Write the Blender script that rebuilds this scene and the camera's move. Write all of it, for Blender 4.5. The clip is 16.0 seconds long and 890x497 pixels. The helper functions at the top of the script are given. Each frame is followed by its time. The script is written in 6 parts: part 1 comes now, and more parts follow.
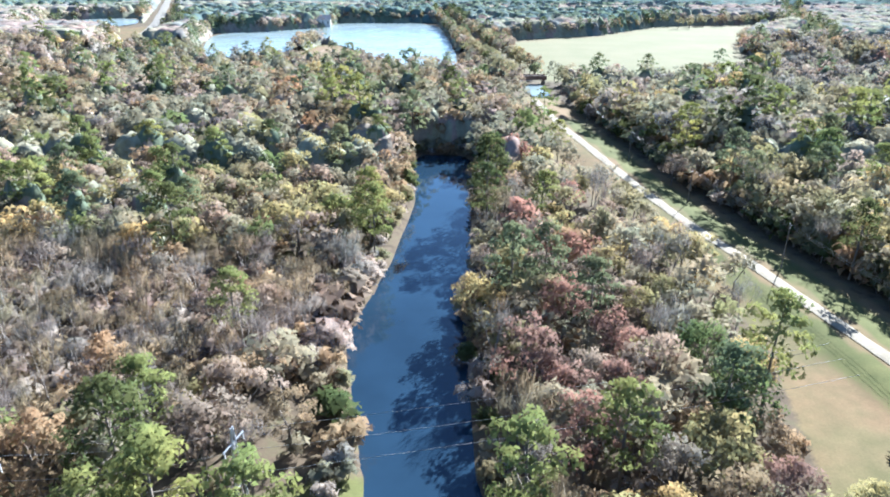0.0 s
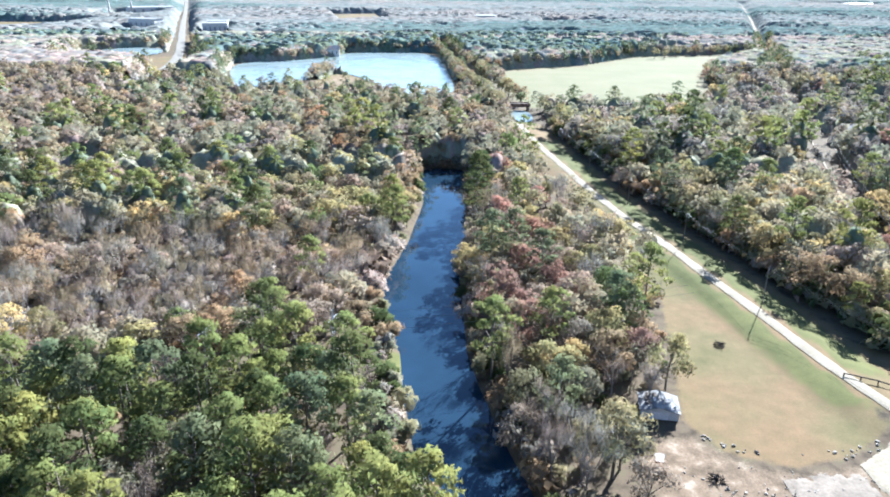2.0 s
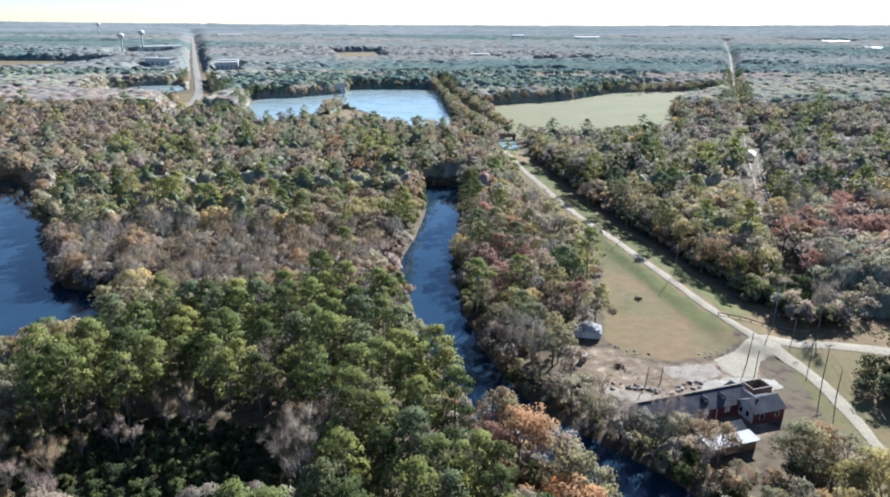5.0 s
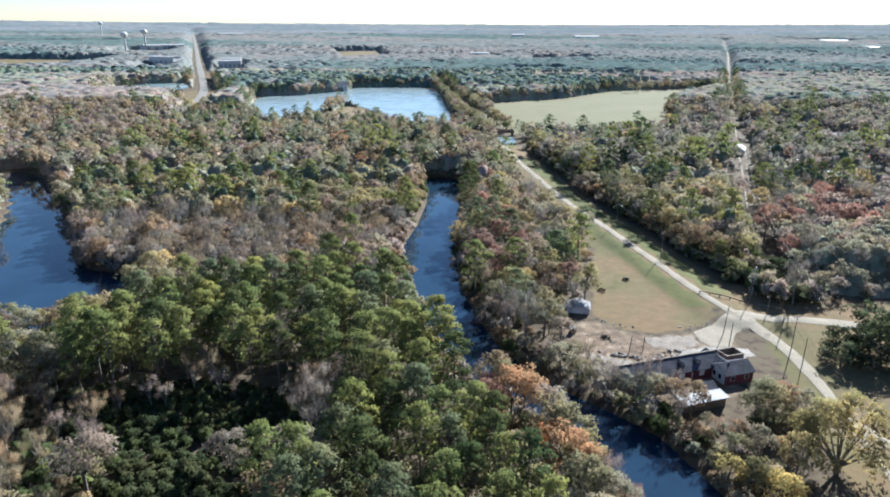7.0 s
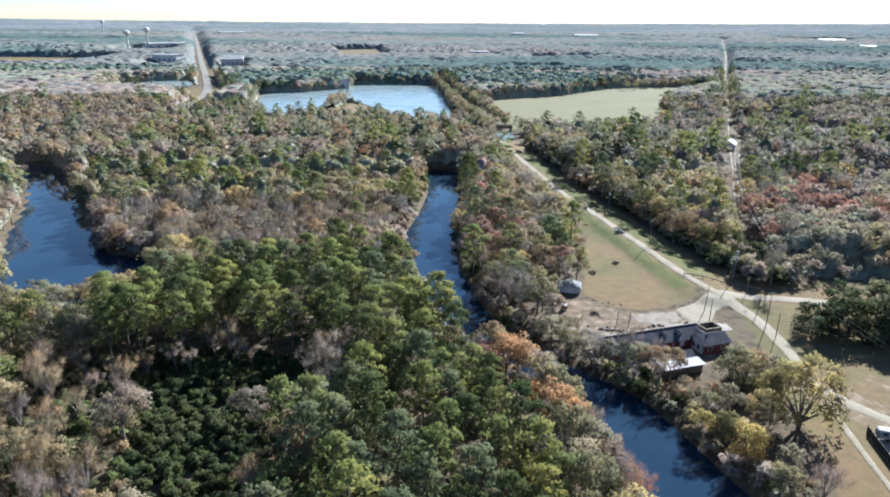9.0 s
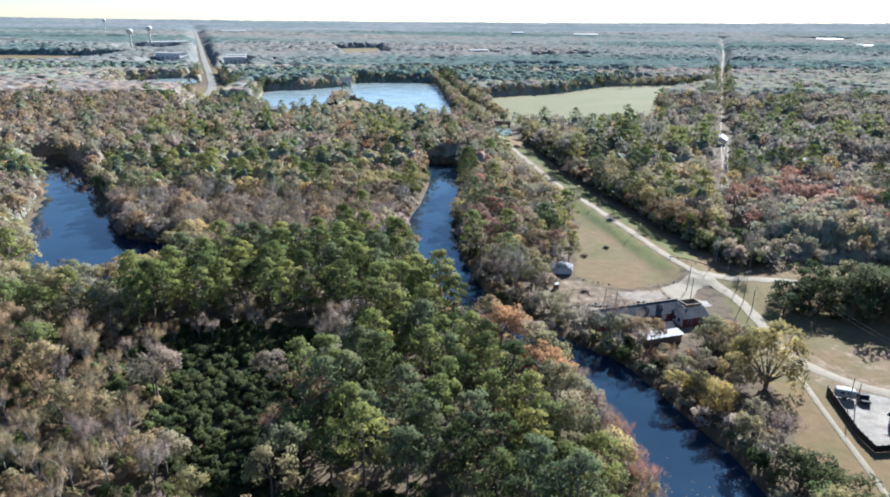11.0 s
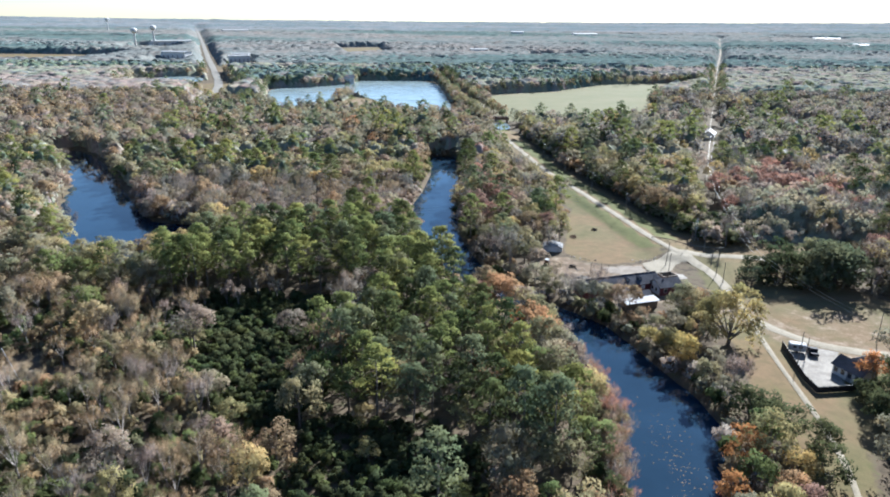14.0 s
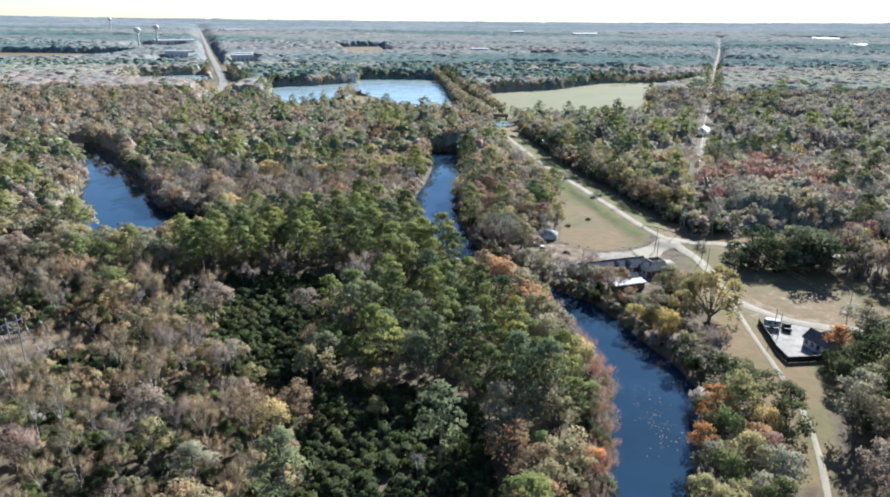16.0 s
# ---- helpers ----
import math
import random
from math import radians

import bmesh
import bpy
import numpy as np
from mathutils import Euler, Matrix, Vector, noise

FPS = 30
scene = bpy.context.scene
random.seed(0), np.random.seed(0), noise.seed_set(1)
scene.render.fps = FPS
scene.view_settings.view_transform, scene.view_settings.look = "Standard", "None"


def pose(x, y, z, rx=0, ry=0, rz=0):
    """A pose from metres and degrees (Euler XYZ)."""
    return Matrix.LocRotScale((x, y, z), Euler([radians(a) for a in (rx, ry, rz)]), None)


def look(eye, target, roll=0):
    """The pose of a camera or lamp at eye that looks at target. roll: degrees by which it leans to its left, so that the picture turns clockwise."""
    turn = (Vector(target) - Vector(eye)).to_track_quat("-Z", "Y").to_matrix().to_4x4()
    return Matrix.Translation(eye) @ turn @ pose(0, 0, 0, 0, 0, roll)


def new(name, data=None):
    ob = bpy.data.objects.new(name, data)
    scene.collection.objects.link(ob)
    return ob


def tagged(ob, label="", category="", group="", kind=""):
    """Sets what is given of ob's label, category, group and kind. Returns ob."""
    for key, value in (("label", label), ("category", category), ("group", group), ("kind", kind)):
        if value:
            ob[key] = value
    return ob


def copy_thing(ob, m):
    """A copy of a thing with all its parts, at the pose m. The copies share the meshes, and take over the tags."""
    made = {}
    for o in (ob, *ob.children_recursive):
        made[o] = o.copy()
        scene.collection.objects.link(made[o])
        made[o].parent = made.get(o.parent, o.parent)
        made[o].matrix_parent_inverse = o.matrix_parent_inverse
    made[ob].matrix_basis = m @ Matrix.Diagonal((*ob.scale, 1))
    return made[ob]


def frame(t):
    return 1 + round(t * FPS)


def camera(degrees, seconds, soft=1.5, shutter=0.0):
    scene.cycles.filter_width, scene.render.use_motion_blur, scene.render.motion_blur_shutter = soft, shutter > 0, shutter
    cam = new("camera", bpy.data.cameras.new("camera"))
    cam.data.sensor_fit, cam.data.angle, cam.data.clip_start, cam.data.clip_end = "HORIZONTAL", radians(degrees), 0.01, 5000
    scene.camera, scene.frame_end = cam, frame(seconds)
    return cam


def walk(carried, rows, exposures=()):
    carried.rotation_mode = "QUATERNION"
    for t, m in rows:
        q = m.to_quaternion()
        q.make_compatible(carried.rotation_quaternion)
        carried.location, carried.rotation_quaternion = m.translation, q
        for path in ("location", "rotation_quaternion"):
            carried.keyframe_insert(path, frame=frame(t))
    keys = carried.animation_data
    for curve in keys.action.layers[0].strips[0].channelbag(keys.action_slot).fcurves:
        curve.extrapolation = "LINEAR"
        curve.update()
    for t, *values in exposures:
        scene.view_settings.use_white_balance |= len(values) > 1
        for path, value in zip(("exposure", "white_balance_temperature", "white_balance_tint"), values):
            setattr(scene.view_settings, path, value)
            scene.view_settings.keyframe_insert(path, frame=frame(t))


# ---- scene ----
# ---- camera ----
cam = camera(67.0, 16.0, soft=1.95)
PATH = [
    (0.0, pose(1.00, 85.6, 50.2, 66.75, 0, 0.45) @ pose(0, 0, 0, 0, 0, 0.20)),
    (0.5, pose(0.92, 77.3, 51.9, 67.02, 0, 0.44) @ pose(0, 0, 0, 0, 0, 0.20)),
    (1.0, pose(0.80, 64.9, 54.9, 67.37, 0, 0.42) @ pose(0, 0, 0, 0, 0, 0.25)),
    (1.5, pose(0.50, 51.3, 58.0, 67.83, 0, 0.33) @ pose(0, 0, 0, 0, 0, 0.32)),
    (2.0, pose(0.20, 36.6, 61.2, 68.44, 0, 0.15) @ pose(0, 0, 0, 0, 0, 0.34)),
    (2.5, pose(-0.02, 20.6, 64.2, 69.30, 0, -0.02) @ pose(0, 0, 0, 0, 0, 0.28)),
    (3.0, pose(-0.05, 3.2, 67.1, 70.55, 0, -0.14) @ pose(0, 0, 0, 0, 0, 0.18)),
    (3.5, pose(0.01, -6.39, 68.14, 71.21, 0, -0.14) @ pose(0, 0, 0, 0, 0, 0.16)),
    (4.0, pose(-0.15, -9.77, 68.14, 71.22, 0, -0.14) @ pose(0, 0, 0, 0, 0, 0.18)),
    (6.5, pose(-0.30, -25.62, 68.07, 71.17, 0, -0.12) @ pose(0, 0, 0, 0, 0, 0.24)),
    (8.0, pose(-0.40, -34.40, 67.97, 71.11, 0, -0.12) @ pose(0, 0, 0, 0, 0, 0.28)),
    (9.0, pose(-0.50, -40.70, 67.90, 71.06, 0, -0.14) @ pose(0, 0, 0, 0, 0, 0.33)),
    (11.5, pose(-0.75, -57.13, 67.87, 70.98, 0, -0.15) @ pose(0, 0, 0, 0, 0, 0.41)),
    (13.0, pose(-0.85, -66.50, 67.90, 70.96, 0, -0.15) @ pose(0, 0, 0, 0, 0, 0.42)),
    (14.5, pose(-0.95, -75.60, 67.97, 70.94, 0, -0.13) @ pose(0, 0, 0, 0, 0, 0.45)),
    (16.0, pose(-1.09, -84.91, 68.10, 70.92, 0, -0.09) @ pose(0, 0, 0, 0, 0, 0.47)),
]
EXPOSURES = [(0.0, 2.58, 5190, 9), (1.5, 2.6, 5190, 9), (2.5, 2.52, 5190, 9), (3.0, 2.38, 5190, 9), (3.5, 2.12, 5190, 9), (4.0, 1.92, 5300, 9), (7.0, 1.86, 5340, 9), (16.0, 1.9, 5340, 9)]
walk(cam, PATH, EXPOSURES)

# ---- daylight ----
SUN_AZ, SUN_EL = 32.0, 30.0  # degrees right of the view's forward (+y), and above the horizon
world = bpy.data.worlds.new("sky")
scene.world = world
world.use_nodes = True
sky = world.node_tree.nodes.new("ShaderNodeTexSky")
sky.sky_type = "NISHITA"
sky.sun_disc = False
sky.sun_elevation = radians(SUN_EL)
sky.sun_rotation = radians(SUN_AZ)
sky.air_density, sky.dust_density, sky.ozone_density = 1.0, 0.05, 3.0
world.node_tree.nodes["Background"].inputs["Strength"].default_value = 0.040
world.node_tree.links.new(sky.outputs[0], world.node_tree.nodes["Background"].inputs["Color"])
sun = new("sun", bpy.data.lights.new("sun", "SUN"))
sun.data.energy, sun.data.angle, sun.data.color = 4.9, radians(0.6), (1.0, 0.93, 0.82)
sun.matrix_world = look(
    (0, 0, 0),
    (-math.sin(radians(SUN_AZ)) * math.cos(radians(SUN_EL)), -math.cos(radians(SUN_AZ)) * math.cos(radians(SUN_EL)), -math.sin(radians(SUN_EL))),
)

# ---- materials ----


def material(name, rough=0.9, metal=0.0, spec=0.3):
    m = bpy.data.materials.new(name)
    m.use_nodes = True
    b = m.node_tree.nodes["Principled BSDF"]
    b.inputs["Roughness"].default_value = rough
    b.inputs["Metallic"].default_value = metal
    b.inputs["Specular IOR Level"].default_value = spec
    return m, m.node_tree.nodes, m.node_tree.links, b


def noise_node(nodes, links, scale, detail=4.0, rough=0.6):
    geo = nodes.new("ShaderNodeNewGeometry")
    n = nodes.new("ShaderNodeTexNoise")
    n.inputs["Scale"].default_value = scale
    n.inputs["Detail"].default_value = detail
    n.inputs["Roughness"].default_value = rough
    links.new(geo.outputs["Position"], n.inputs["Vector"])
    return n


def ramp_node(nodes, links, source, stops):
    r = nodes.new("ShaderNodeValToRGB")
    e = r.color_ramp.elements
    e[0].position, e[0].color = stops[0][0], (*stops[0][1], 1)
    e[1].position, e[1].color = stops[-1][0], (*stops[-1][1], 1)
    for p, c in stops[1:-1]:
        s = e.new(p)
        s.color = (*c, 1)
    links.new(source, r.inputs["Fac"])
    return r


def mix_node(nodes, links, fac, a, b, blend="MIX"):
    m = nodes.new("ShaderNodeMixRGB")
    m.blend_type = blend
    for key, val in (("Fac", fac), ("Color1", a), ("Color2", b)):
        if isinstance(val, (int, float)):
            m.inputs[key].default_value = val
        elif isinstance(val, tuple):
            m.inputs[key].default_value = (*val, 1)
        else:
            links.new(val, m.inputs[key])
    return m.outputs["Color"]


def mottled(name, dark, light, scale=2.0, fine=14.0, rough=0.9, metal=0.0, bump=0.3, dist=0.05, spec=0.3, per_object=0.0):
    """A plain surface with stains at a coarse scale, grain at a fine one and a little relief."""
    m, nodes, links, b = material(name, rough, metal, spec)
    coarse = noise_node(nodes, links, scale)
    grain = noise_node(nodes, links, fine, 5)
    base = ramp_node(nodes, links, coarse.outputs["Fac"], [(0.3, dark), (0.72, light)])
    grey = ramp_node(nodes, links, grain.outputs["Fac"], [(0.3, (0.72,) * 3), (0.75, (1.2,) * 3)])
    col = mix_node(nodes, links, 1.0, base.outputs["Color"], grey.outputs["Color"], "MULTIPLY")
    if per_object:
        info = nodes.new("ShaderNodeObjectInfo")
        vary = ramp_node(nodes, links, info.outputs["Random"], [(0.0, (1 - per_object,) * 3), (1.0, (1 + per_object,) * 3)])
        col = mix_node(nodes, links, 1.0, col, vary.outputs["Color"], "MULTIPLY")
    links.new(col, b.inputs["Base Color"])
    if bump:
        bp = nodes.new("ShaderNodeBump")
        bp.inputs["Strength"].default_value = bump
        bp.inputs["Distance"].default_value = dist
        links.new(grain.outputs["Fac"], bp.inputs["Height"])
        links.new(bp.outputs["Normal"], b.inputs["Normal"])
    return m


def foliage(name, colour, vary=0.13, through_light=0.45, gappy=0.2):
    """Leaves: diffuse and let some light through; each leaf clump differs, and the crown drifts in tone."""
    m = bpy.data.materials.new(name)
    m.use_nodes = True
    nodes, links = m.node_tree.nodes, m.node_tree.links
    grey = 0.3 * colour[0] + 0.6 * colour[1] + 0.1 * colour[2]
    colour = tuple(0.82 * c + 0.18 * grey for c in colour)
    nodes.remove(nodes["Principled BSDF"])
    out = nodes["Material Output"]
    geo = nodes.new("ShaderNodeNewGeometry")
    info = nodes.new("ShaderNodeObjectInfo")
    leaf = ramp_node(nodes, links, geo.outputs["Random Per Island"], [(0.0, (1 - vary,) * 3), (1.0, (1 + vary,) * 3)])
    drift = noise_node(nodes, links, 0.11, 3)
    warm = ramp_node(nodes, links, drift.outputs["Fac"], [(0.32, (0.82, 0.92, 0.9)), (0.68, (1.22, 1.06, 0.95))])
    each = ramp_node(nodes, links, info.outputs["Random"], [(0.0, (0.8, 0.84, 0.85)), (1.0, (1.2, 1.14, 1.08))])
    col = mix_node(nodes, links, 1.0, colour, leaf.outputs["Color"], "MULTIPLY")
    col = mix_node(nodes, links, 1.0, col, warm.outputs["Color"], "MULTIPLY")
    col = mix_node(nodes, links, 1.0, col, each.outputs["Color"], "MULTIPLY")
    dif, tra, mix = nodes.new("ShaderNodeBsdfDiffuse"), nodes.new("ShaderNodeBsdfTranslucent"), nodes.new("ShaderNodeMixShader")
    mix.inputs["Fac"].default_value = through_light
    links.new(col, dif.inputs["Color"])
    links.new(col, tra.inputs["Color"])
    links.new(dif.outputs[0], mix.inputs[1])
    links.new(tra.outputs[0], mix.inputs[2])
    gaps, airy = nodes.new("ShaderNodeBsdfTransparent"), nodes.new("ShaderNodeMixShader")
    airy.inputs["Fac"].default_value = gappy  # a clump is leaves with gaps between them
    links.new(mix.outputs[0], airy.inputs[1])
    links.new(gaps.outputs[0], airy.inputs[2])
    links.new(airy.outputs[0], out.inputs["Surface"])
    return m


LEAF = {
    "pine_a": foliage("pine_needles_mid", (0.155, 0.182, 0.048), gappy=0.12),
    "pine_b": foliage("pine_needles_yellowish", (0.190, 0.202, 0.045), gappy=0.12),
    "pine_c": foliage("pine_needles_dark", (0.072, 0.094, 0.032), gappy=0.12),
    "pine_d": foliage("pine_needles_bluish", (0.128, 0.155, 0.078), gappy=0.12),
    "olive_a": foliage("olive_leaves", (0.215, 0.200, 0.105)),
    "olive_b": foliage("grey_green_leaves", (0.232, 0.218, 0.150)),
    "olive_c": foliage("yellow_green_leaves", (0.270, 0.245, 0.100)),
    "green": foliage("leafy_green", (0.132, 0.168, 0.052), gappy=0.12),
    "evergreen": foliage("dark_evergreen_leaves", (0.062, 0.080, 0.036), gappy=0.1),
    "evergreen_pale": foliage("grey_evergreen_leaves", (0.108, 0.126, 0.068), gappy=0.1),
    "gold": foliage("golden_leaves", (0.370, 0.285, 0.090)),
    "bright_gold": foliage("bright_golden_leaves", (0.520, 0.375, 0.095)),
    "rust": foliage("bright_orange_leaves", (0.400, 0.165, 0.045)),
    "tan": foliage("tan_dry_leaves", (0.300, 0.235, 0.122)),
    "yellow": foliage("yellow_leaves", (0.360, 0.280, 0.110)),
    "orange": foliage("orange_leaves", (0.330, 0.200, 0.100)),
    "red": foliage("rust_red_leaves", (0.270, 0.150, 0.120)),
    "brown": foliage("brown_leaves", (0.255, 0.182, 0.105)),
    "pink": foliage("pinkish_brown_leaves", (0.250, 0.198, 0.158)),
    "twig_a": foliage("grey_twigs", (0.262, 0.228, 0.202), 0.2, 0.2, 0.4),
    "twig_b": foliage("tan_twigs", (0.285, 0.212, 0.125), 0.2, 0.2, 0.4),
    "twig_c": foliage("mauve_twigs", (0.235, 0.185, 0.170), 0.2, 0.2, 0.4),
    # this and the next tint are paled to carry haze in the leaf colour
    "silver": foliage("hazy_olive_leaves", (0.268, 0.260, 0.178)),
    "ash": foliage("hazy_mauve_leaves", (0.288, 0.240, 0.204)),
    "reddish": foliage("reddish_twigs", (0.335, 0.172, 0.120), 0.2, 0.2, 0.4),
}
BARK = mottled("bark", (0.085, 0.07, 0.055), (0.20, 0.17, 0.14), 1.2, 9.0)
PALE_BARK = mottled("pale_bark", (0.16, 0.14, 0.125), (0.30, 0.27, 0.24), 1.2, 9.0)
POLE_WOOD = mottled("weathered_pole_wood", (0.10, 0.085, 0.07), (0.22, 0.19, 0.16), 0.8, 12.0)
WHITE_PAINT = mottled("white_painted_boards", (0.44, 0.43, 0.41), (0.60, 0.59, 0.57), 0.6, 9.0, 0.6)
ROOF_METAL = mottled("patched_sheet_roof", (0.09, 0.088, 0.085), (0.36, 0.355, 0.345), 1.1, 3.0, 0.85, 0.0, spec=0.1)
ROOF_DARK = mottled("dark_shingles", (0.045, 0.046, 0.053), (0.095, 0.097, 0.110), 0.5, 6.0, 0.95, spec=0.08)
ROOF_GREY = mottled("grey_roof", (0.16, 0.16, 0.17), (0.30, 0.30, 0.31), 0.4, 4.0, 0.7)
BRICK_RED = mottled("maroon_wall_boards", (0.10, 0.03, 0.035), (0.17, 0.055, 0.055), 0.8, 8.0)
CONCRETE = mottled("weathered_concrete", (0.125, 0.100, 0.074), (0.235, 0.196, 0.150), 0.45, 2.2)
WHITE_SHEET = mottled("white_roof_sheet", (0.22, 0.22, 0.215), (0.36, 0.36, 0.35), 0.3, 4.0, 0.7)
DARK_FENCE = mottled("dark_fence_boards", (0.012, 0.012, 0.014), (0.03, 0.03, 0.032), 1.0, 6.0, 0.7)
GRAVEL_WHITE = mottled("white_gravel", (0.14, 0.12, 0.095), (0.29, 0.262, 0.222), 0.3, 3.0)
GALVANISED = mottled("galvanised_steel", (0.38, 0.39, 0.41), (0.60, 0.61, 0.62), 1.0, 12.0, 0.45, 0.7)
WIRE = mottled("wire_alloy", (0.20, 0.20, 0.20), (0.42, 0.42, 0.42), 1.0, 9.0, 0.5, 0.6, 0)
RUST = mottled("rusty_steel", (0.12, 0.07, 0.05), (0.26, 0.16, 0.11), 0.7, 6.0, 0.8, 0.2)
DARK_METAL = mottled("dark_vehicle_paint", (0.015, 0.016, 0.018), (0.03, 0.032, 0.035), 0.7, 9.0, 0.6, 0.0, 0, spec=0.04)
RUBBER = mottled("rubber", (0.015, 0.015, 0.015), (0.03, 0.03, 0.03), 3.0, 20.0, 0.9)
ASH = mottled("charred_branches", (0.02, 0.016, 0.014), (0.09, 0.07, 0.055), 2.0, 9.0)
ROCK = mottled("broken_concrete", (0.15, 0.128, 0.10), (0.30, 0.272, 0.23), 1.4, 8.0, per_object=0.25)
GLASS_DARK, _n, _l, _b = material("window_glass", 0.08, 0.0, 0.6)
_b.inputs["Base Color"].default_value = (0.02, 0.024, 0.03, 1)
PANE_WHITE = mottled("white_window_board", (0.60, 0.58, 0.56), (0.80, 0.78, 0.76), 1.0, 8.0)


def road_material(name, dark, light):
    m, nodes, links, b = material(name, 0.95)
    big, fine = noise_node(nodes, links, 0.16, 5), noise_node(nodes, links, 2.4, 6)
    base = ramp_node(nodes, links, big.outputs["Fac"], [(0.3, dark), (0.7, light)])
    spots = ramp_node(nodes, links, fine.outputs["Fac"], [(0.35, (0.78,) * 3), (0.7, (1.12,) * 3)])
    links.new(mix_node(nodes, links, 1.0, base.outputs["Color"], spots.outputs["Color"], "MULTIPLY"), b.inputs["Base Color"])
    bp = nodes.new("ShaderNodeBump")
    bp.inputs["Strength"].default_value, bp.inputs["Distance"].default_value = 0.4, 0.05
    links.new(fine.outputs["Fac"], bp.inputs["Height"])
    links.new(bp.outputs["Normal"], b.inputs["Normal"])
    return m


ROAD_SAND = road_material("pale_sandy_road", (0.185, 0.157, 0.108), (0.275, 0.238, 0.172))
ROAD_OLD = road_material("worn_pale_asphalt", (0.135, 0.123, 0.10), (0.21, 0.193, 0.16))


def water_material(name, deep_and_sky, ripple):
    m, nodes, links, b = material(name, 0.04 if ripple < 0.2 else 0.22, 0.0, 0.5)
    n = noise_node(nodes, links, 0.05, 4)
    col = ramp_node(nodes, links, n.outputs["Fac"], [(0.3, deep_and_sky), (0.7, tuple(v * 1.5 for v in deep_and_sky))])
    links.new(col.outputs["Color"], b.inputs["Base Color"])
    b.inputs["IOR"].default_value = 1.333
    rip = noise_node(nodes, links, 0.9, 5)
    bp = nodes.new("ShaderNodeBump")
    bp.inputs["Strength"].default_value, bp.inputs["Distance"].default_value = ripple, 0.05
    links.new(rip.outputs["Fac"], bp.inputs["Height"])
    links.new(bp.outputs["Normal"], b.inputs["Normal"])
    return m


# part of the sky's blue reflection is put into this base colour
WATER = water_material("dark_river_water", (0.010, 0.021, 0.036), 0.05)
# pale base: the bright horizon's reflection is mixed into the water colour
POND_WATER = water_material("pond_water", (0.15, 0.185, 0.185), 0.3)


def ground_material():
    """Leaf litter, with dry grass, bare sand and green grass where the cover attribute says so, ragged at the edges."""
    m, nodes, links, b = material("ground_cover", 1.0, 0.0, 0.1)
    att = nodes.new("ShaderNodeAttribute")
    att.attribute_name = "cover"
    sep = nodes.new("ShaderNodeSeparateColor")
    links.new(att.outputs["Color"], sep.inputs[0])
    big, mid, fine = noise_node(nodes, links, 0.035, 5), noise_node(nodes, links, 0.35, 6), noise_node(nodes, links, 3.2, 6)

    def edge(channel):
        a = nodes.new("ShaderNodeMath")
        a.operation = "MULTIPLY_ADD"
        both = mix_node(nodes, links, 0.45, mid.outputs["Fac"], fine.outputs["Fac"])
        links.new(both, a.inputs[0])
        a.inputs[1].default_value = 0.9
        a.inputs[2].default_value = -0.45
        s = nodes.new("ShaderNodeMath")
        s.operation = "ADD"
        links.new(a.outputs[0], s.inputs[0])
        links.new(sep.outputs[channel], s.inputs[1])
        return ramp_node(nodes, links, s.outputs[0], [(0.38, (0, 0, 0)), (0.64, (1, 1, 1))]).outputs["Color"]

    litter = ramp_node(nodes, links, mid.outputs["Fac"], [(0.3, (0.055, 0.042, 0.030)), (0.5, (0.105, 0.080, 0.055)), (0.72, (0.085, 0.085, 0.045))])
    dry = ramp_node(nodes, links, big.outputs["Fac"], [(0.32, (0.100, 0.092, 0.041)), (0.45, (0.130, 0.106, 0.054)), (0.58, (0.156, 0.108, 0.060)), (0.7, (0.126, 0.100, 0.048))])
    tuft = ramp_node(nodes, links, mid.outputs["Fac"], [(0.3, (0.82, 0.86, 0.82)), (0.7, (1.14, 1.1, 1.1))])
    green = ramp_node(nodes, links, big.outputs["Fac"], [(0.3, (0.064, 0.072, 0.026)), (0.7, (0.122, 0.120, 0.046))])
    sand = ramp_node(nodes, links, mid.outputs["Fac"], [(0.3, (0.128, 0.091, 0.058)), (0.55, (0.190, 0.140, 0.096)), (0.72, (0.32, 0.262, 0.200))])
    col = mix_node(nodes, links, edge(0), litter.outputs["Color"], dry.outputs["Color"])
    col = mix_node(nodes, links, edge(2), col, green.outputs["Color"])
    col = mix_node(nodes, links, 1.0, col, tuft.outputs["Color"], "MULTIPLY")
    pasture = ramp_node(nodes, links, big.outputs["Fac"], [(0.3, (0.128, 0.130, 0.066)), (0.7, (0.165, 0.150, 0.086))])
    col = mix_node(nodes, links, att.outputs["Alpha"], col, pasture.outputs["Color"])
    col = mix_node(nodes, links, edge(1), col, sand.outputs["Color"])
    grain = ramp_node(nodes, links, fine.outputs["Fac"], [(0.3, (0.88,) * 3), (0.72, (1.08,) * 3)])
    col = mix_node(nodes, links, 1.0, col, grain.outputs["Color"], "MULTIPLY")
    links.new(col, b.inputs["Base Color"])
    bp = nodes.new("ShaderNodeBump")
    bp.inputs["Strength"].default_value, bp.inputs["Distance"].default_value = 0.4, 0.06
    links.new(fine.outputs["Fac"], bp.inputs["Height"])
    links.new(bp.outputs["Normal"], b.inputs["Normal"])
    return m


GROUND = ground_material()

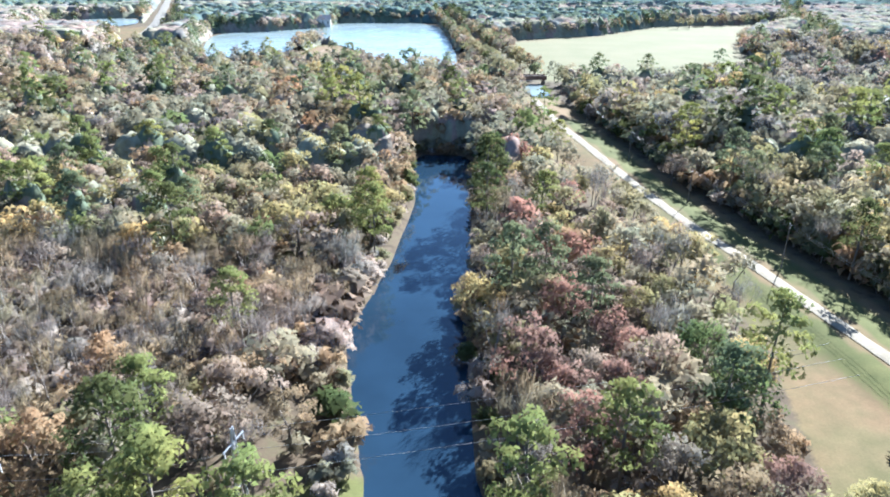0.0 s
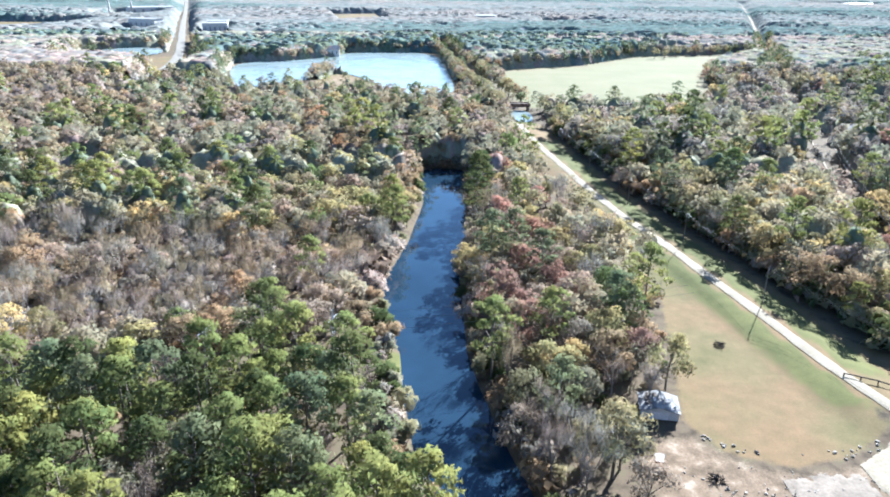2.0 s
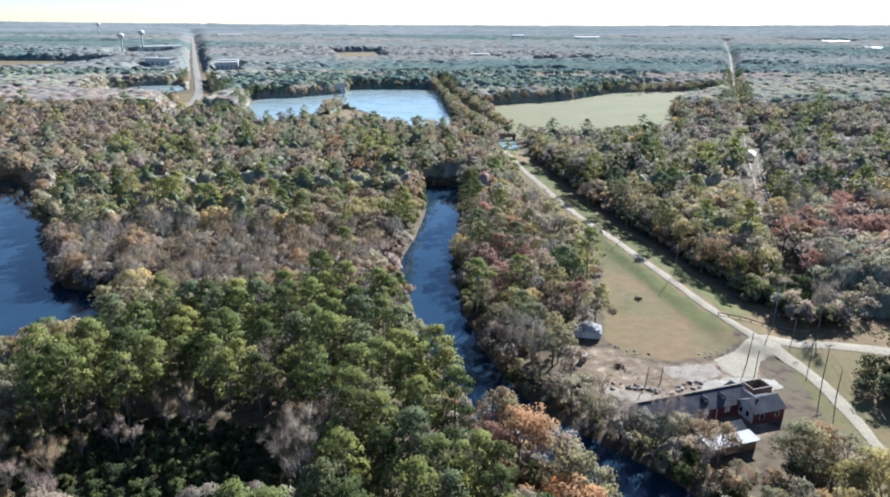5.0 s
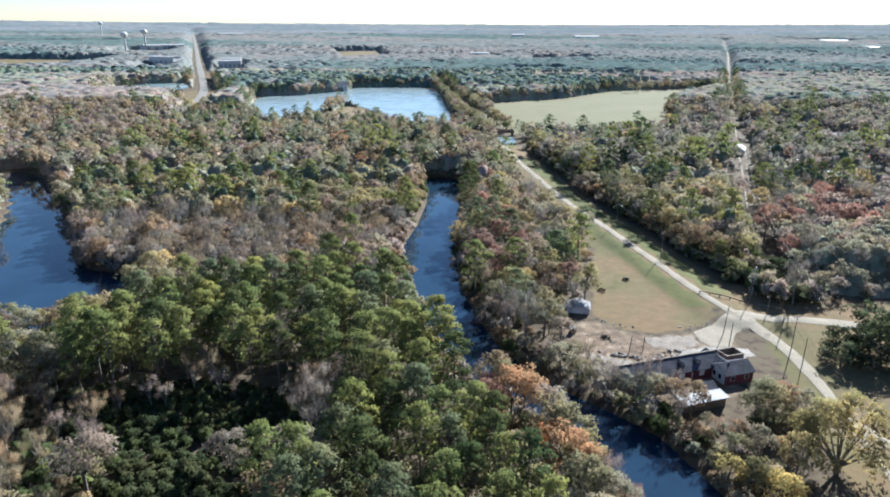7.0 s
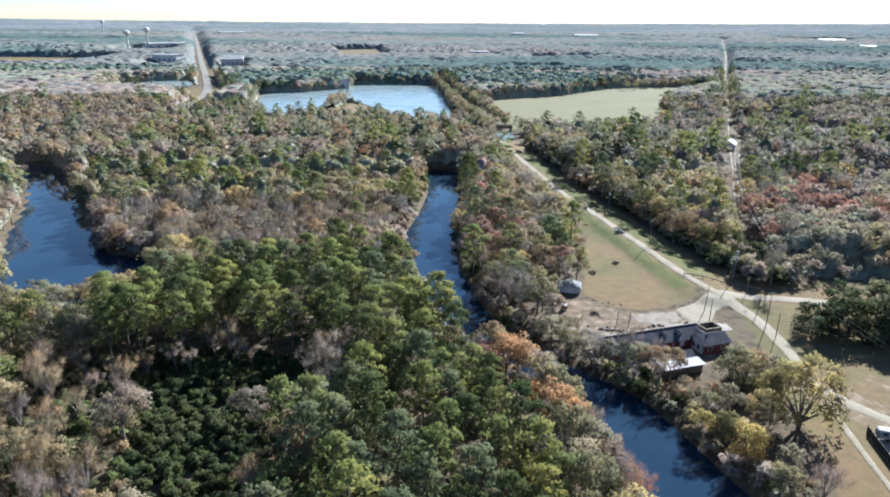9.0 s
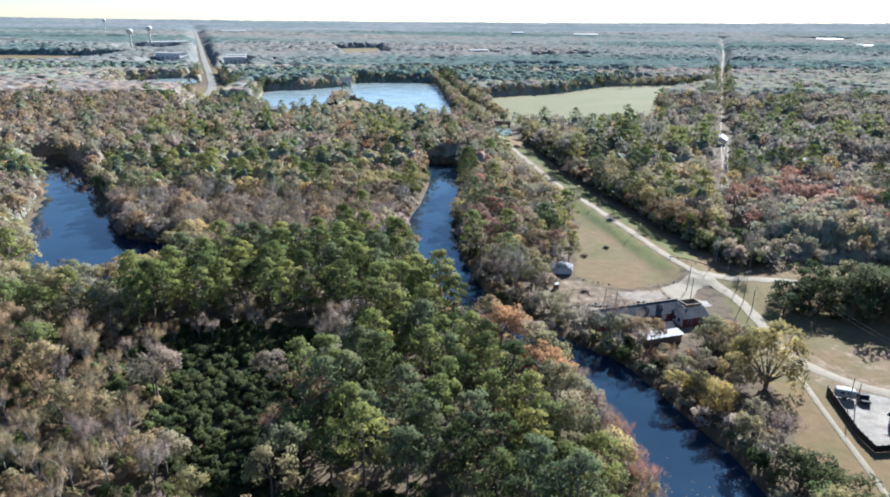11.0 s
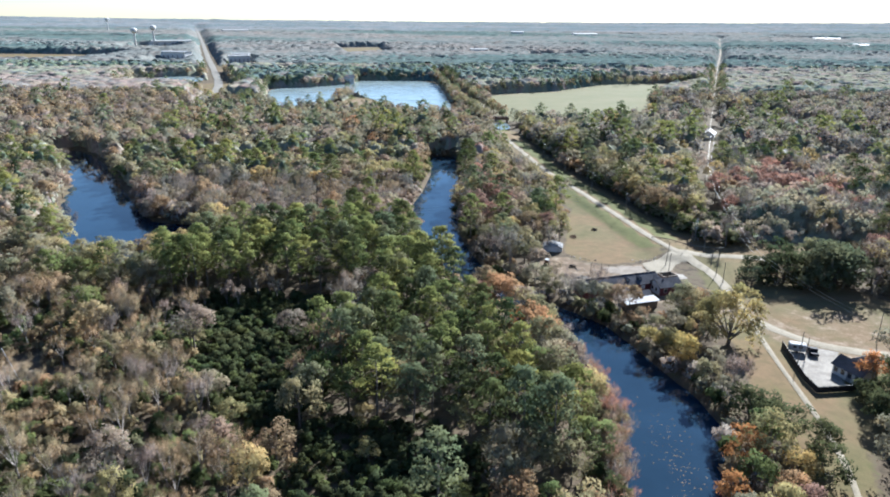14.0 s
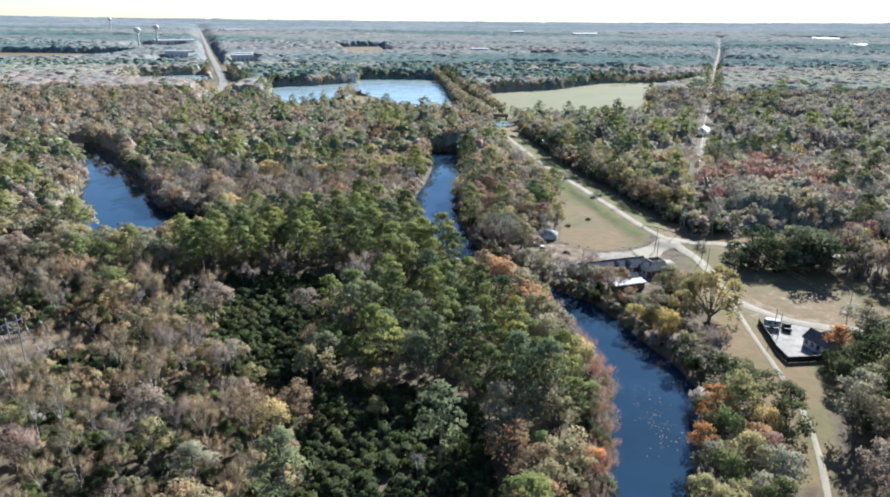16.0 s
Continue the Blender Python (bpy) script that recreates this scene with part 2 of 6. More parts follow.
# ---- plan, in metres ----
LEFT_BANK = [(-7, 271), (-8.5, 262), (-6.5, 231), (-9, 198), (-13.5, 170), (-10.5, 156), (-7.5, 142), (-6, 127), (-3.5, 113), (1, 101), (6, 91), (12.5, 81.5), (19.5, 72), (25, 62), (28.6, 51), (30.6, 41), (31.2, 31), (30, 21), (27.6, 10), (23, -4), (16, -20), (6, -45), (-4, -70), (-10, -110), (-12, -160)]
RIGHT_BANK = [(4, 270), (7, 262), (5.6, 231), (4.2, 198), (2.4, 173), (3, 152), (3.4, 142), (5, 133), (8.5, 117), (11.5, 106), (15, 98), (19.5, 90), (25, 84), (31, 78), (37, 71), (41, 60), (44.5, 48), (47.5, 39), (48, 30), (45, 21), (40.5, 11), (36, 0), (30, -14), (20, -40), (10, -68), (4, -110), (2, -160)]
RIVER = LEFT_BANK + RIGHT_BANK[::-1]
LAGOON = [(-197, 284), (-165, 247), (-138, 203), (-117, 172), (-103, 152), (-87, 148), (-80, 136), (-80, 117), (-93, 108), (-108, 112), (-120, 127), (-131, 147), (-144, 172), (-155, 200), (-174, 235), (-205, 276)]
FIELD = [(53, 190), (45, 163), (39.5, 138), (36, 121), (40, 114), (48, 111), (57, 113.5), (66, 119.5), (62, 140), (58, 160), (55.5, 180)]
LOT = [(26, 116), (36, 119), (41, 113), (48, 110.5), (57, 112.5), (66, 118), (66, 104), (63, 95), (59, 84), (44, 79), (34, 84), (30, 92), (27, 103)]
LAWN = [(77, 118), (96, 113), (108, 92), (120, 76), (112, 60), (96, 54), (86, 40), (84, 26), (70, 22), (60, 0), (50, 2), (58, 22), (58, 36), (63, 60), (68, 85), (72, 108)]
MEADOW = [(27, 552), (70, 575), (109, 594), (172, 668), (279, 698), (276, 670), (191, 556), (140, 405), (95, 395), (55, 392), (42, 396)]
MEADOW_SPIT = [(-82, 535), (-58, 515), (-44, 470), (-78, 440), (-92, 468)]
POND = [(-171, 597), (-134, 611), (-98, 646), (-93, 690), (-12, 691), (-1, 571), (7, 425), (-20, 428), (-38, 448), (-55, 500), (-75, 538), (-92, 545), (-98, 470), (-125, 445), (-155, 520)]
SMALL_POND = [(-340, 694), (-287, 735), (-254, 660), (-284, 640)]
FAR_PATCHES = [
    [(-240, 1500), (-150, 1540), (-104, 1200), (-165, 1150)],
    [(-700, 1530), (-585, 1535), (-535, 1290), (-660, 1280)],
    [(-800, 1170), (-560, 1150), (-540, 885), (-760, 880)],
    [(-445, 1012), (-398, 1018), (-365, 870), (-415, 860)],
    [(-335, 1022), (-296, 1012), (-255, 810), (-292, 800)],
    [(-1300, 1900), (-900, 2000), (-880, 1900), (-1260, 1820)],
    [(60, 905), (150, 925), (160, 880), (60, 862)],
    [(-270, 640), (-215, 660), (-195, 560), (-215, 540)],
    [(620, 1500), (800, 1560), (830, 1500), (640, 1440)],
    [(131, 1080), (262, 1130), (294, 1240), (160, 1215)],
    [(1062, 2172), (1226, 2085), (1330, 2268), (1156, 2371)],
]
LEVEE_ROAD = [(33, 345), (35, 324), (37, 298), (40, 276), (44.5, 244), (50, 211), (54.5, 193), (58.2, 173), (61.8, 156.5), (64.8, 139), (67.2, 128.5), (70, 120)]
LANE = [(69.5, 121), (72.8, 114.5), (74.6, 108), (75.0, 100), (74.2, 88), (71.6, 70), (68.9, 52), (67.2, 35), (64.8, 20), (61, 8), (56, -4), (48, -24), (40, -60), (34, -140)]
EAST_ROAD = [(70, 120), (76, 118.8), (84, 119), (93, 116.5), (106, 112), (130, 104), (170, 96)]
DRIVE = [(71.2, 77), (74.6, 70), (79.6, 62), (85, 58.5), (92, 57), (104, 55)]
FORECOURT = [(69.0, 120.5), (63, 115.2), (57.1, 111.3), (57.4, 107), (58.5, 104.6), (62.4, 104.2), (64.4, 107.5), (66.4, 111.0), (69.0, 113.0), (72.4, 113.2), (73.4, 117), (71.5, 120)]
CLEARING = [(68, 121), (70.5, 153), (76, 145), (81, 140), (82, 133), (85, 128.6), (99, 131.5), (124, 126), (124, 110), (100, 112.5), (76, 114)]
HIGHWAY = [(-1300, 3600), (-917, 2548), (-562, 1558), (-392, 1080), (-271, 746), (-222, 605), (-207, 537), (-202, 505), (-203, 480), (-209, 455), (-222, 430)]
FOREST_TRACK = [(-214, 335), (-211, 321), (-208, 282)]
HOLLOWS = [[(-60, 73), (-36, 75), (-27, 66), (-26, 32), (-29, 15), (-38, 24), (-49, 44)], [(-24, 31), (-12, 29), (-1, 27), (6, 20), (8, -22), (-24, -22)], [(-70, 83), (-49, 89), (-15, 80), (-16, 62), (-60, 62)], [(-62, 22), (-30, 16), (-22, -8), (-62, -12)]]  # overgrown with vines, whose dark tint stands in for deep shade
POWER_CUT = [(-78, 119), (-37.5, 129), (-18.3, 134), (-7, 138)]
CORRIDOR = [(89, 137), (100, 173), (115, 218), (138, 277), (171, 364), (233, 521), (357, 839), (560, 1350), (926, 2304)]
TOWN = [(164, 313), (268, 469), (172, 266), (334, 494), (172, 233), (232, 372), (158, 331), (178, 329), (304, 493), (321, 460), (171, 301), (262, 405), (240, 491), (382, 584), (333, 582), (227, 307), (230, 407)]  # houses among the trees
TOWER_SOIL = [(-104, 52), (-86, 54), (-80, 46), (-88, 40), (-104, 38)]
BARE_SOIL = [(79, 84), (83, 66), (92, 60), (104, 56), (114, 64), (106, 82), (92, 80)]
RAIL_LINE = [(-8, 760), (4, 638), (23, 471), (34, 392)]


def inside(poly, x, y):
    x, y = np.asarray(x, float), np.asarray(y, float)
    hit = np.zeros(x.shape, bool)
    for (ax, ay), (bx, by) in zip(poly, poly[1:] + poly[:1]):
        cross = (ay > y) != (by > y)
        hit ^= cross & (x < (bx - ax) * (y - ay) / (by - ay + 1e-12) + ax)
    return hit


def line_distance(line, x, y):
    x, y = np.asarray(x, float), np.asarray(y, float)
    best = np.full(x.shape, 1e9)
    for (ax, ay), (bx, by) in zip(line, line[1:]):
        dx, dy = bx - ax, by - ay
        u = np.clip(((x - ax) * dx + (y - ay) * dy) / (dx * dx + dy * dy), 0, 1)
        best = np.minimum(best, np.hypot(x - ax - u * dx, y - ay - u * dy))
    return best


def depth_in(poly, x, y):
    """Metres inside the outline (positive) or outside it (negative)."""
    d = line_distance(poly + poly[:1], x, y)
    return np.where(inside(poly, x, y), d, -d)


def step(a, b, v):
    u = np.clip((v - a) / (b - a), 0, 1)
    return u * u * (3 - 2 * u)


def height(x, y):
    x, y = np.asarray(x, float), np.asarray(y, float)
    r = np.hypot(x, y)
    z = 26 * np.clip((r - 1200) / 3700, 0, 2) ** 2
    z = z + 0.25 * np.sin(x * 0.07 + 1) * np.cos(y * 0.055) * step(0, 30, 400 - r) * step(4, 14, -depth_in(FIELD, x, y))
    z = z + 1.0 * (1 - step(3.0, 9.0, line_distance(LEVEE_ROAD, x, y)))
    for poly in (RIVER, LAGOON):
        z = z - 2.6 * step(-2.5, 3.0, depth_in(poly, x, y))
    return z

# ---- mesh tools ----


def fast_mesh(name, V, T, mats, index=None, normals=None):
    me = bpy.data.meshes.new(name)
    V, T = np.asarray(V, np.float32), np.asarray(T, np.int32)
    k = T.shape[1]
    me.vertices.add(len(V))
    me.vertices.foreach_set("co", V.ravel())
    me.loops.add(T.size)
    me.loops.foreach_set("vertex_index", T.ravel())
    me.polygons.add(len(T))
    me.polygons.foreach_set("loop_start", np.arange(0, T.size, k, dtype=np.int32))
    for m in mats:
        me.materials.append(m)
    if index is not None:
        me.polygons.foreach_set("material_index", np.asarray(index, np.int32))
    if normals is not None:
        a = me.attributes.new("custom_normal", "FLOAT_VECTOR", "POINT")
        a.data.foreach_set("vector", np.asarray(normals, np.float32).ravel())
    me.update(calc_edges=True)
    return me


def part(name, bm, mat, parent, label=""):
    me = bpy.data.meshes.new(name)
    bm.normal_update()
    bm.to_mesh(me)
    bm.free()
    me.materials.append(mat)
    ob = new(name, me)
    ob.parent = parent
    if label:
        ob["label"] = label
    return ob


def thing(name, x, y, z=None, turn=0.0, label="", category="", group="", kind=""):
    ob = new(name)
    ob.empty_display_size = 0.2
    ob.matrix_basis = pose(x, y, float(height(x, y)) if z is None else z, 0, 0, turn)
    return tagged(ob, label, category, group, kind)


def box(bm, x0, x1, y0, y1, z0, z1, bevel=0.0):
    g = bmesh.ops.create_cube(bm, size=1.0)
    for v in g["verts"]:
        v.co = Vector(((x0 + x1) / 2 + v.co.x * (x1 - x0), (y0 + y1) / 2 + v.co.y * (y1 - y0), (z0 + z1) / 2 + v.co.z * (z1 - z0)))
    if bevel:
        es = list({e for v in g["verts"] for e in v.link_edges})
        bmesh.ops.bevel(bm, geom=es, offset=bevel, segments=1, affect="EDGES")
    return bm


def solid(bm, rings):
    """Joins rings of equal length into a closed skin."""
    rows = [[bm.verts.new(p) for p in ring] for ring in rings]
    n = len(rows[0])
    for a, b in zip(rows, rows[1:]):
        for i in range(n):
            bm.faces.new((a[i], a[(i + 1) % n], b[(i + 1) % n], b[i]))
    bm.faces.new(rows[0][::-1])
    bm.faces.new(rows[-1])
    return bm


def rod(bm, p, q, r0, r1=None, n=6):
    p, q = Vector(p), Vector(q)
    r1 = r0 if r1 is None else r1
    turn = (q - p).to_track_quat("Z", "Y").to_matrix()
    ring = lambda c, r: [c + turn @ Vector((r * math.cos(2 * math.pi * i / n), r * math.sin(2 * math.pi * i / n), 0)) for i in range(n)]
    return solid(bm, [ring(p, r0), ring(q, r1)])


def prism(bm, outline, along):
    """An outline pushed along a vector."""
    a = Vector(along)
    return solid(bm, [[Vector(p) for p in outline], [Vector(p) + a for p in outline]])


# ---- ground ----


def spread(lo, hi, fine, reach, growth):
    mid = list(np.arange(lo, hi + 0.1, fine))
    up, s = [], fine
    while (up[-1] if up else hi) < reach:
        s *= growth
        up.append((up[-1] if up else mid[-1]) + s)
    down, s = [], fine
    while (down[-1] if down else lo) > -reach:
        s *= growth
        down.append((down[-1] if down else lo) - s)
    return np.array(down[::-1] + mid + up)


gx = np.clip(spread(-120, 125, 2.0, 4850, 1.09), -4850, 4850)
gy = np.clip(spread(-30, 300, 2.0, 4850, 1.09), -4850, 4850)
X, Y = np.meshgrid(gx, gy)
Z = height(X, Y)
n_x, n_y = len(gx), len(gy)
idx = np.arange(n_x * n_y).reshape(n_y, n_x)
quads = np.stack([idx[:-1, :-1], idx[:-1, 1:], idx[1:, 1:], idx[1:, :-1]], -1).reshape(-1, 4)
me = fast_mesh("ground", np.stack([X.ravel(), Y.ravel(), Z.ravel()], 1), quads, [GROUND])
me.polygons.foreach_set("use_smooth", np.ones(len(me.polygons), bool))
cover = np.zeros((n_x * n_y, 4), np.float32)
xf, yf = X.ravel(), Y.ravel()
soft_in = lambda poly, w: step(-w, w, depth_in(poly, xf, yf))
dry = np.maximum.reduce([soft_in(FIELD, 2.0), soft_in(LAWN, 2.5), soft_in(CLEARING, 2.0), soft_in(MEADOW, 12), soft_in(MEADOW_SPIT, 10)] + [soft_in(p, 60) for p in FAR_PATCHES])
d_levee = line_distance(LEVEE_ROAD, xf, yf)
verge = (1 - step(9, 15, d_levee)) * step(120, 126, yf)
dry = np.maximum(dry, verge * 0.9)
dry = np.maximum(dry, 0.35 * (1 - step(10, 26, line_distance(HIGHWAY, xf, yf))))
road_x = np.interp(yf, [p[1] for p in LEVEE_ROAD[::-1]], [p[0] for p in LEVEE_ROAD[::-1]])
bank = (1 - step(4.5, 12.0, d_levee)) * step(1.2, 2.4, d_levee) * (xf < road_x) * step(121, 126, yf) * (1 - step(195, 215, yf))
right_verge = (1 - step(7, 13, d_levee)) * step(1.4, 2.6, d_levee) * (xf > road_x) * step(128, 136, yf) * (1 - step(300, 330, yf))
hollow = np.maximum.reduce([soft_in(p, 3.0) for p in HOLLOWS])
green = np.maximum.reduce([0.8 * bank, 0.25 * hollow, 0.75 * (1 - step(3, 6, line_distance(POWER_CUT, xf, yf))), 0.72 * right_verge, 0.25 * soft_in(MEADOW, 20), 0.7 * (1 - step(2, 7, line_distance(LANE, xf, yf))) * step(2, 4, line_distance(LANE, xf, yf))])
sand = np.maximum.reduce([0.46 * soft_in(BARE_SOIL, 4.0), 0.5 * soft_in(TOWER_SOIL, 3.0), 0.56 * soft_in(LOT, 2.0), 0.50 * soft_in(MEADOW_SPIT, 10), 0.5 * (1 - step(4, 10, line_distance(HIGHWAY, xf, yf))), 0.55 * (1 - step(4, 9, line_distance(DRIVE, xf, yf)))])
cover[:, 0], cover[:, 1], cover[:, 2], cover[:, 3] = dry, sand, green, soft_in(MEADOW, 8)
att = me.color_attributes.new("cover", "FLOAT_COLOR", "POINT")
att.data.foreach_set("color", cover.ravel())
tagged(new("ground", me), "forest floor, dry grass and sandy clearings", "ground", kind="structure")


def strip(name, line, width, lift, mat, label, every=2.5, taper=1.0):
    pts = []
    for (ax, ay), (bx, by) in zip(line, line[1:]):
        n = max(1, int(math.hypot(bx - ax, by - ay) / every))
        pts += [(ax + (bx - ax) * i / n, ay + (by - ay) * i / n) for i in range(n)]
    pts.append(line[-1])
    P = np.array(pts, float)
    for _ in range(6):
        P[1:-1] = (P[:-2] + 2 * P[1:-1] + P[2:]) / 4
    d = np.gradient(P, axis=0)
    d /= np.linalg.norm(d, axis=1)[:, None]
    nrm = np.stack([-d[:, 1], d[:, 0]], 1)
    k = np.linspace(-1, 1, 5)
    if callable(width):
        half = np.array([width(q[1]) for q in P]) / 2
    else:
        half = width / 2 * np.linspace(1, taper, len(P))
    wob = 1 + 0.08 * np.sin(np.arange(len(P)) * 0.9) + 0.05 * np.sin(np.arange(len(P)) * 2.3)
    rows = P[:, None, :] + nrm[:, None, :] * (k[None, :, None] * (wob * half)[:, None, None])
    z = height(rows[..., 0], rows[..., 1]) + lift - 0.10 * (np.abs(k) == 1)[None, :]
    V = np.concatenate([rows, z[..., None]], -1).reshape(-1, 3)
    i = np.arange(len(P) * 5).reshape(len(P), 5)
    q = np.stack([i[:-1, :-1], i[1:, :-1], i[1:, 1:], i[:-1, 1:]], -1).reshape(-1, 4)
    me = fast_mesh(name, V, q[:, ::-1], [mat])
    return tagged(new(name, me), label, "road", kind="structure")


strip("levee_road", LEVEE_ROAD, 2.5, 0.2, ROAD_SAND, "pale sandy track along the top of a levee")
strip("lane", LANE, lambda y: float(np.interp(y, [-140, 64, 80, 100, 118], [1.05, 1.1, 2.2, 3.0, 3.8])), 0.17, ROAD_SAND, "pale worn lane bending past the lot")
strip("east_road", EAST_ROAD, 3.8, 0.15, ROAD_SAND, "pale worn road leading off from the junction")
strip("drive", DRIVE, 3.2, 0.13, ROAD_SAND, "sandy drive to a fenced yard")
strip("highway", HIGHWAY, 8.0, 0.5, ROAD_OLD, "distant straight two-lane highway", 20)
strip("forest_track", FOREST_TRACK, 4.5, 0.3, ROAD_SAND, "short pale track among the trees", 6)
strip("corridor_track", CORRIDOR[2:], 0.6, 0.4, ROAD_SAND, "straight pale track in a cut through the woods", 8, 2.4)
strip("rail_bed", RAIL_LINE, 7.0, 0.4, ROAD_OLD, "straight gravel bed between hedgerows", 10)


def sheet(name, poly, z, mat, label, category="water", grow=0.0, rounds=2):
    P = np.array(poly, float)
    for _ in range(rounds):
        Q = np.roll(P, -1, axis=0)
        P = np.stack([0.75 * P + 0.25 * Q, 0.25 * P + 0.75 * Q], 1).reshape(-1, 2)
    bm = bmesh.new()
    f = bm.faces.new([bm.verts.new((x, y, z)) for x, y in P])
    if f.normal.z < 0:
        f.normal_flip()
    bmesh.ops.triangulate(bm, faces=[f])
    bm.normal_update()
    for f in bm.faces:
        if f.normal.z < 0:
            f.normal_flip()
    me = bpy.data.meshes.new(name)
    bm.to_mesh(me)
    bm.free()
    me.materials.append(mat)
    return tagged(new(name, me), label, category, kind="structure")


def wider(poly, by):
    c = np.array(poly, float)
    d = np.roll(c, -1, 0) - np.roll(c, 1, 0)
    d /= np.linalg.norm(d, axis=1)[:, None]
    area = 0.5 * np.sum(c[:, 0] * np.roll(c[:, 1], -1) - np.roll(c[:, 0], -1) * c[:, 1])
    nrm = np.stack([d[:, 1], -d[:, 0]], 1) * (1 if area > 0 else -1)
    return [tuple(p) for p in c + nrm * by]


sheet("river_water", wider(RIVER, 1.6), -0.75, WATER, "dark still river water reflecting the trees")
sheet("lagoon_water", wider(LAGOON, 1.6), -0.75, WATER, "dark blue backwater between wooded banks")
sheet("pond_water", POND, 0.35, POND_WATER, "bright pale pond, sky reflection partly painted into its colour")
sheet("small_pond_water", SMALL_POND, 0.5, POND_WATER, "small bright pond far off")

# ---- trees ----


def tube(p, q, r0, r1, n=4):
    p, q = np.array(p, float), np.array(q, float)
    d = q - p
    d = d / (np.linalg.norm(d) + 1e-9)
    a = np.cross(d, (0.31, 0.95, 0.02) if abs(d[2]) > 0.8 else (0, 0, 1.0))
    a /= np.linalg.norm(a)
    b = np.cross(d, a)
    ang = np.arange(n) * 2 * math.pi / n
    ring = np.cos(ang)[:, None] * a + np.sin(ang)[:, None] * b
    V = np.concatenate([p + ring * r0, q + ring * r1])
    i = np.arange(n)
    j = (i + 1) % n
    return V, np.concatenate([np.stack([i, j, j + n], 1), np.stack([i, j + n, i + n], 1)]), np.concatenate([ring, ring])


def join(pieces):
    V, T, N, o = [], [], [], 0
    for v, t, n in pieces:
        V.append(v)
        T.append(t + o)
        N.append(n)
        o += len(v)
    return np.concatenate(V), np.concatenate(T), np.concatenate(N)


def rounded(rng, C, N, lift=0.0):
    """Shading normals that follow the clump and the whole crown, so that foliage shades softly."""
    mid = C.mean(0) - np.array([0, 0, 0.8])
    out = C - mid
    out = out / (np.linalg.norm(out, axis=1)[:, None] + 1e-9)
    S = N * 0.6 + out * 0.6 + rng.normal(size=C.shape) * 0.1 + np.array([0, 0, lift])
    return S / (np.linalg.norm(S, axis=1)[:, None] + 1e-9)


def leaves(rng, C, N, size, up=0.0):
    """One ragged leaf-clump triangle at each centre, facing about along its normal."""
    n = len(C)
    D = N * 0.9 + rng.normal(size=(n, 3)) * 0.5 + np.array([0, 0, up])
    D /= np.linalg.norm(D, axis=1)[:, None] + 1e-9
    A = np.cross(D, rng.normal(size=(n, 3)))
    A /= np.linalg.norm(A, axis=1)[:, None] + 1e-9
    B = np.cross(D, A)
    S = rounded(rng, C, N, 2.0 * up)
    V = []
    for k in range(3):
        ang = 2 * math.pi * k / 3 + rng.uniform(-0.5, 0.5, n)
        r = size * rng.uniform(0.55, 1.15, n)
        V.append(C + A * (np.cos(ang) * r)[:, None] + B * (np.sin(ang) * r)[:, None])
    V = np.stack(V, 1)
    face = np.cross(V[:, 1] - V[:, 0], V[:, 2] - V[:, 0])
    flip = (face * S).sum(1) < 0
    V[flip] = V[flip][:, ::-1]
    return V.reshape(-1, 3), np.arange(3 * n).reshape(n, 3), np.repeat(S, 3, 0)


def puff_points(rng, puffs, n):
    P = np.array(puffs, float)
    w = P[:, 3] ** 2
    pick = rng.choice(len(P), n, p=w / w.sum())
    D = rng.normal(size=(n, 3))
    D[:, 2] = np.where(D[:, 2] < -0.4, -D[:, 2], D[:, 2])
    D /= np.linalg.norm(D, axis=1)[:, None]
    r = rng.uniform(0.5, 1.16, n) ** 0.8
    C = P[pick, :3] + D * np.stack([P[pick, 3], P[pick, 3], P[pick, 4]], 1) * r[:, None]
    return C, D


def twigs(rng, C, N, length, width):
    n = len(C)
    D = N * 0.7 + rng.normal(size=(n, 3)) * 0.3 + np.array([0, 0, 0.8])
    D /= np.linalg.norm(D, axis=1)[:, None]
    S = np.cross(D, rng.normal(size=(n, 3)))
    S /= np.linalg.norm(S, axis=1)[:, None]
    L = length * rng.uniform(0.6, 1.3, n)[:, None]
    V = np.stack([C - D * L * 0.55 + S * width / 2, C - D * L * 0.55 - S * width / 2, C + D * L * 0.55], 1)
    R = rounded(rng, C, N)
    face = np.cross(V[:, 1] - V[:, 0], V[:, 2] - V[:, 0])
    flip = (face * R).sum(1) < 0
    V[flip] = V[flip][:, ::-1]
    return V.reshape(-1, 3), np.arange(3 * n).reshape(n, 3), np.repeat(R, 3, 0)


LOD = {"near": (1.0, 1.0), "mid": (0.26, 1.8), "back": (0.11, 2.75)}
LOW = {"near": 0.5, "mid": 0.5, "back": 0.7}  # how far down the edge foliage hangs
UP = {"near": 0.05, "mid": 0.34, "back": 0.6}


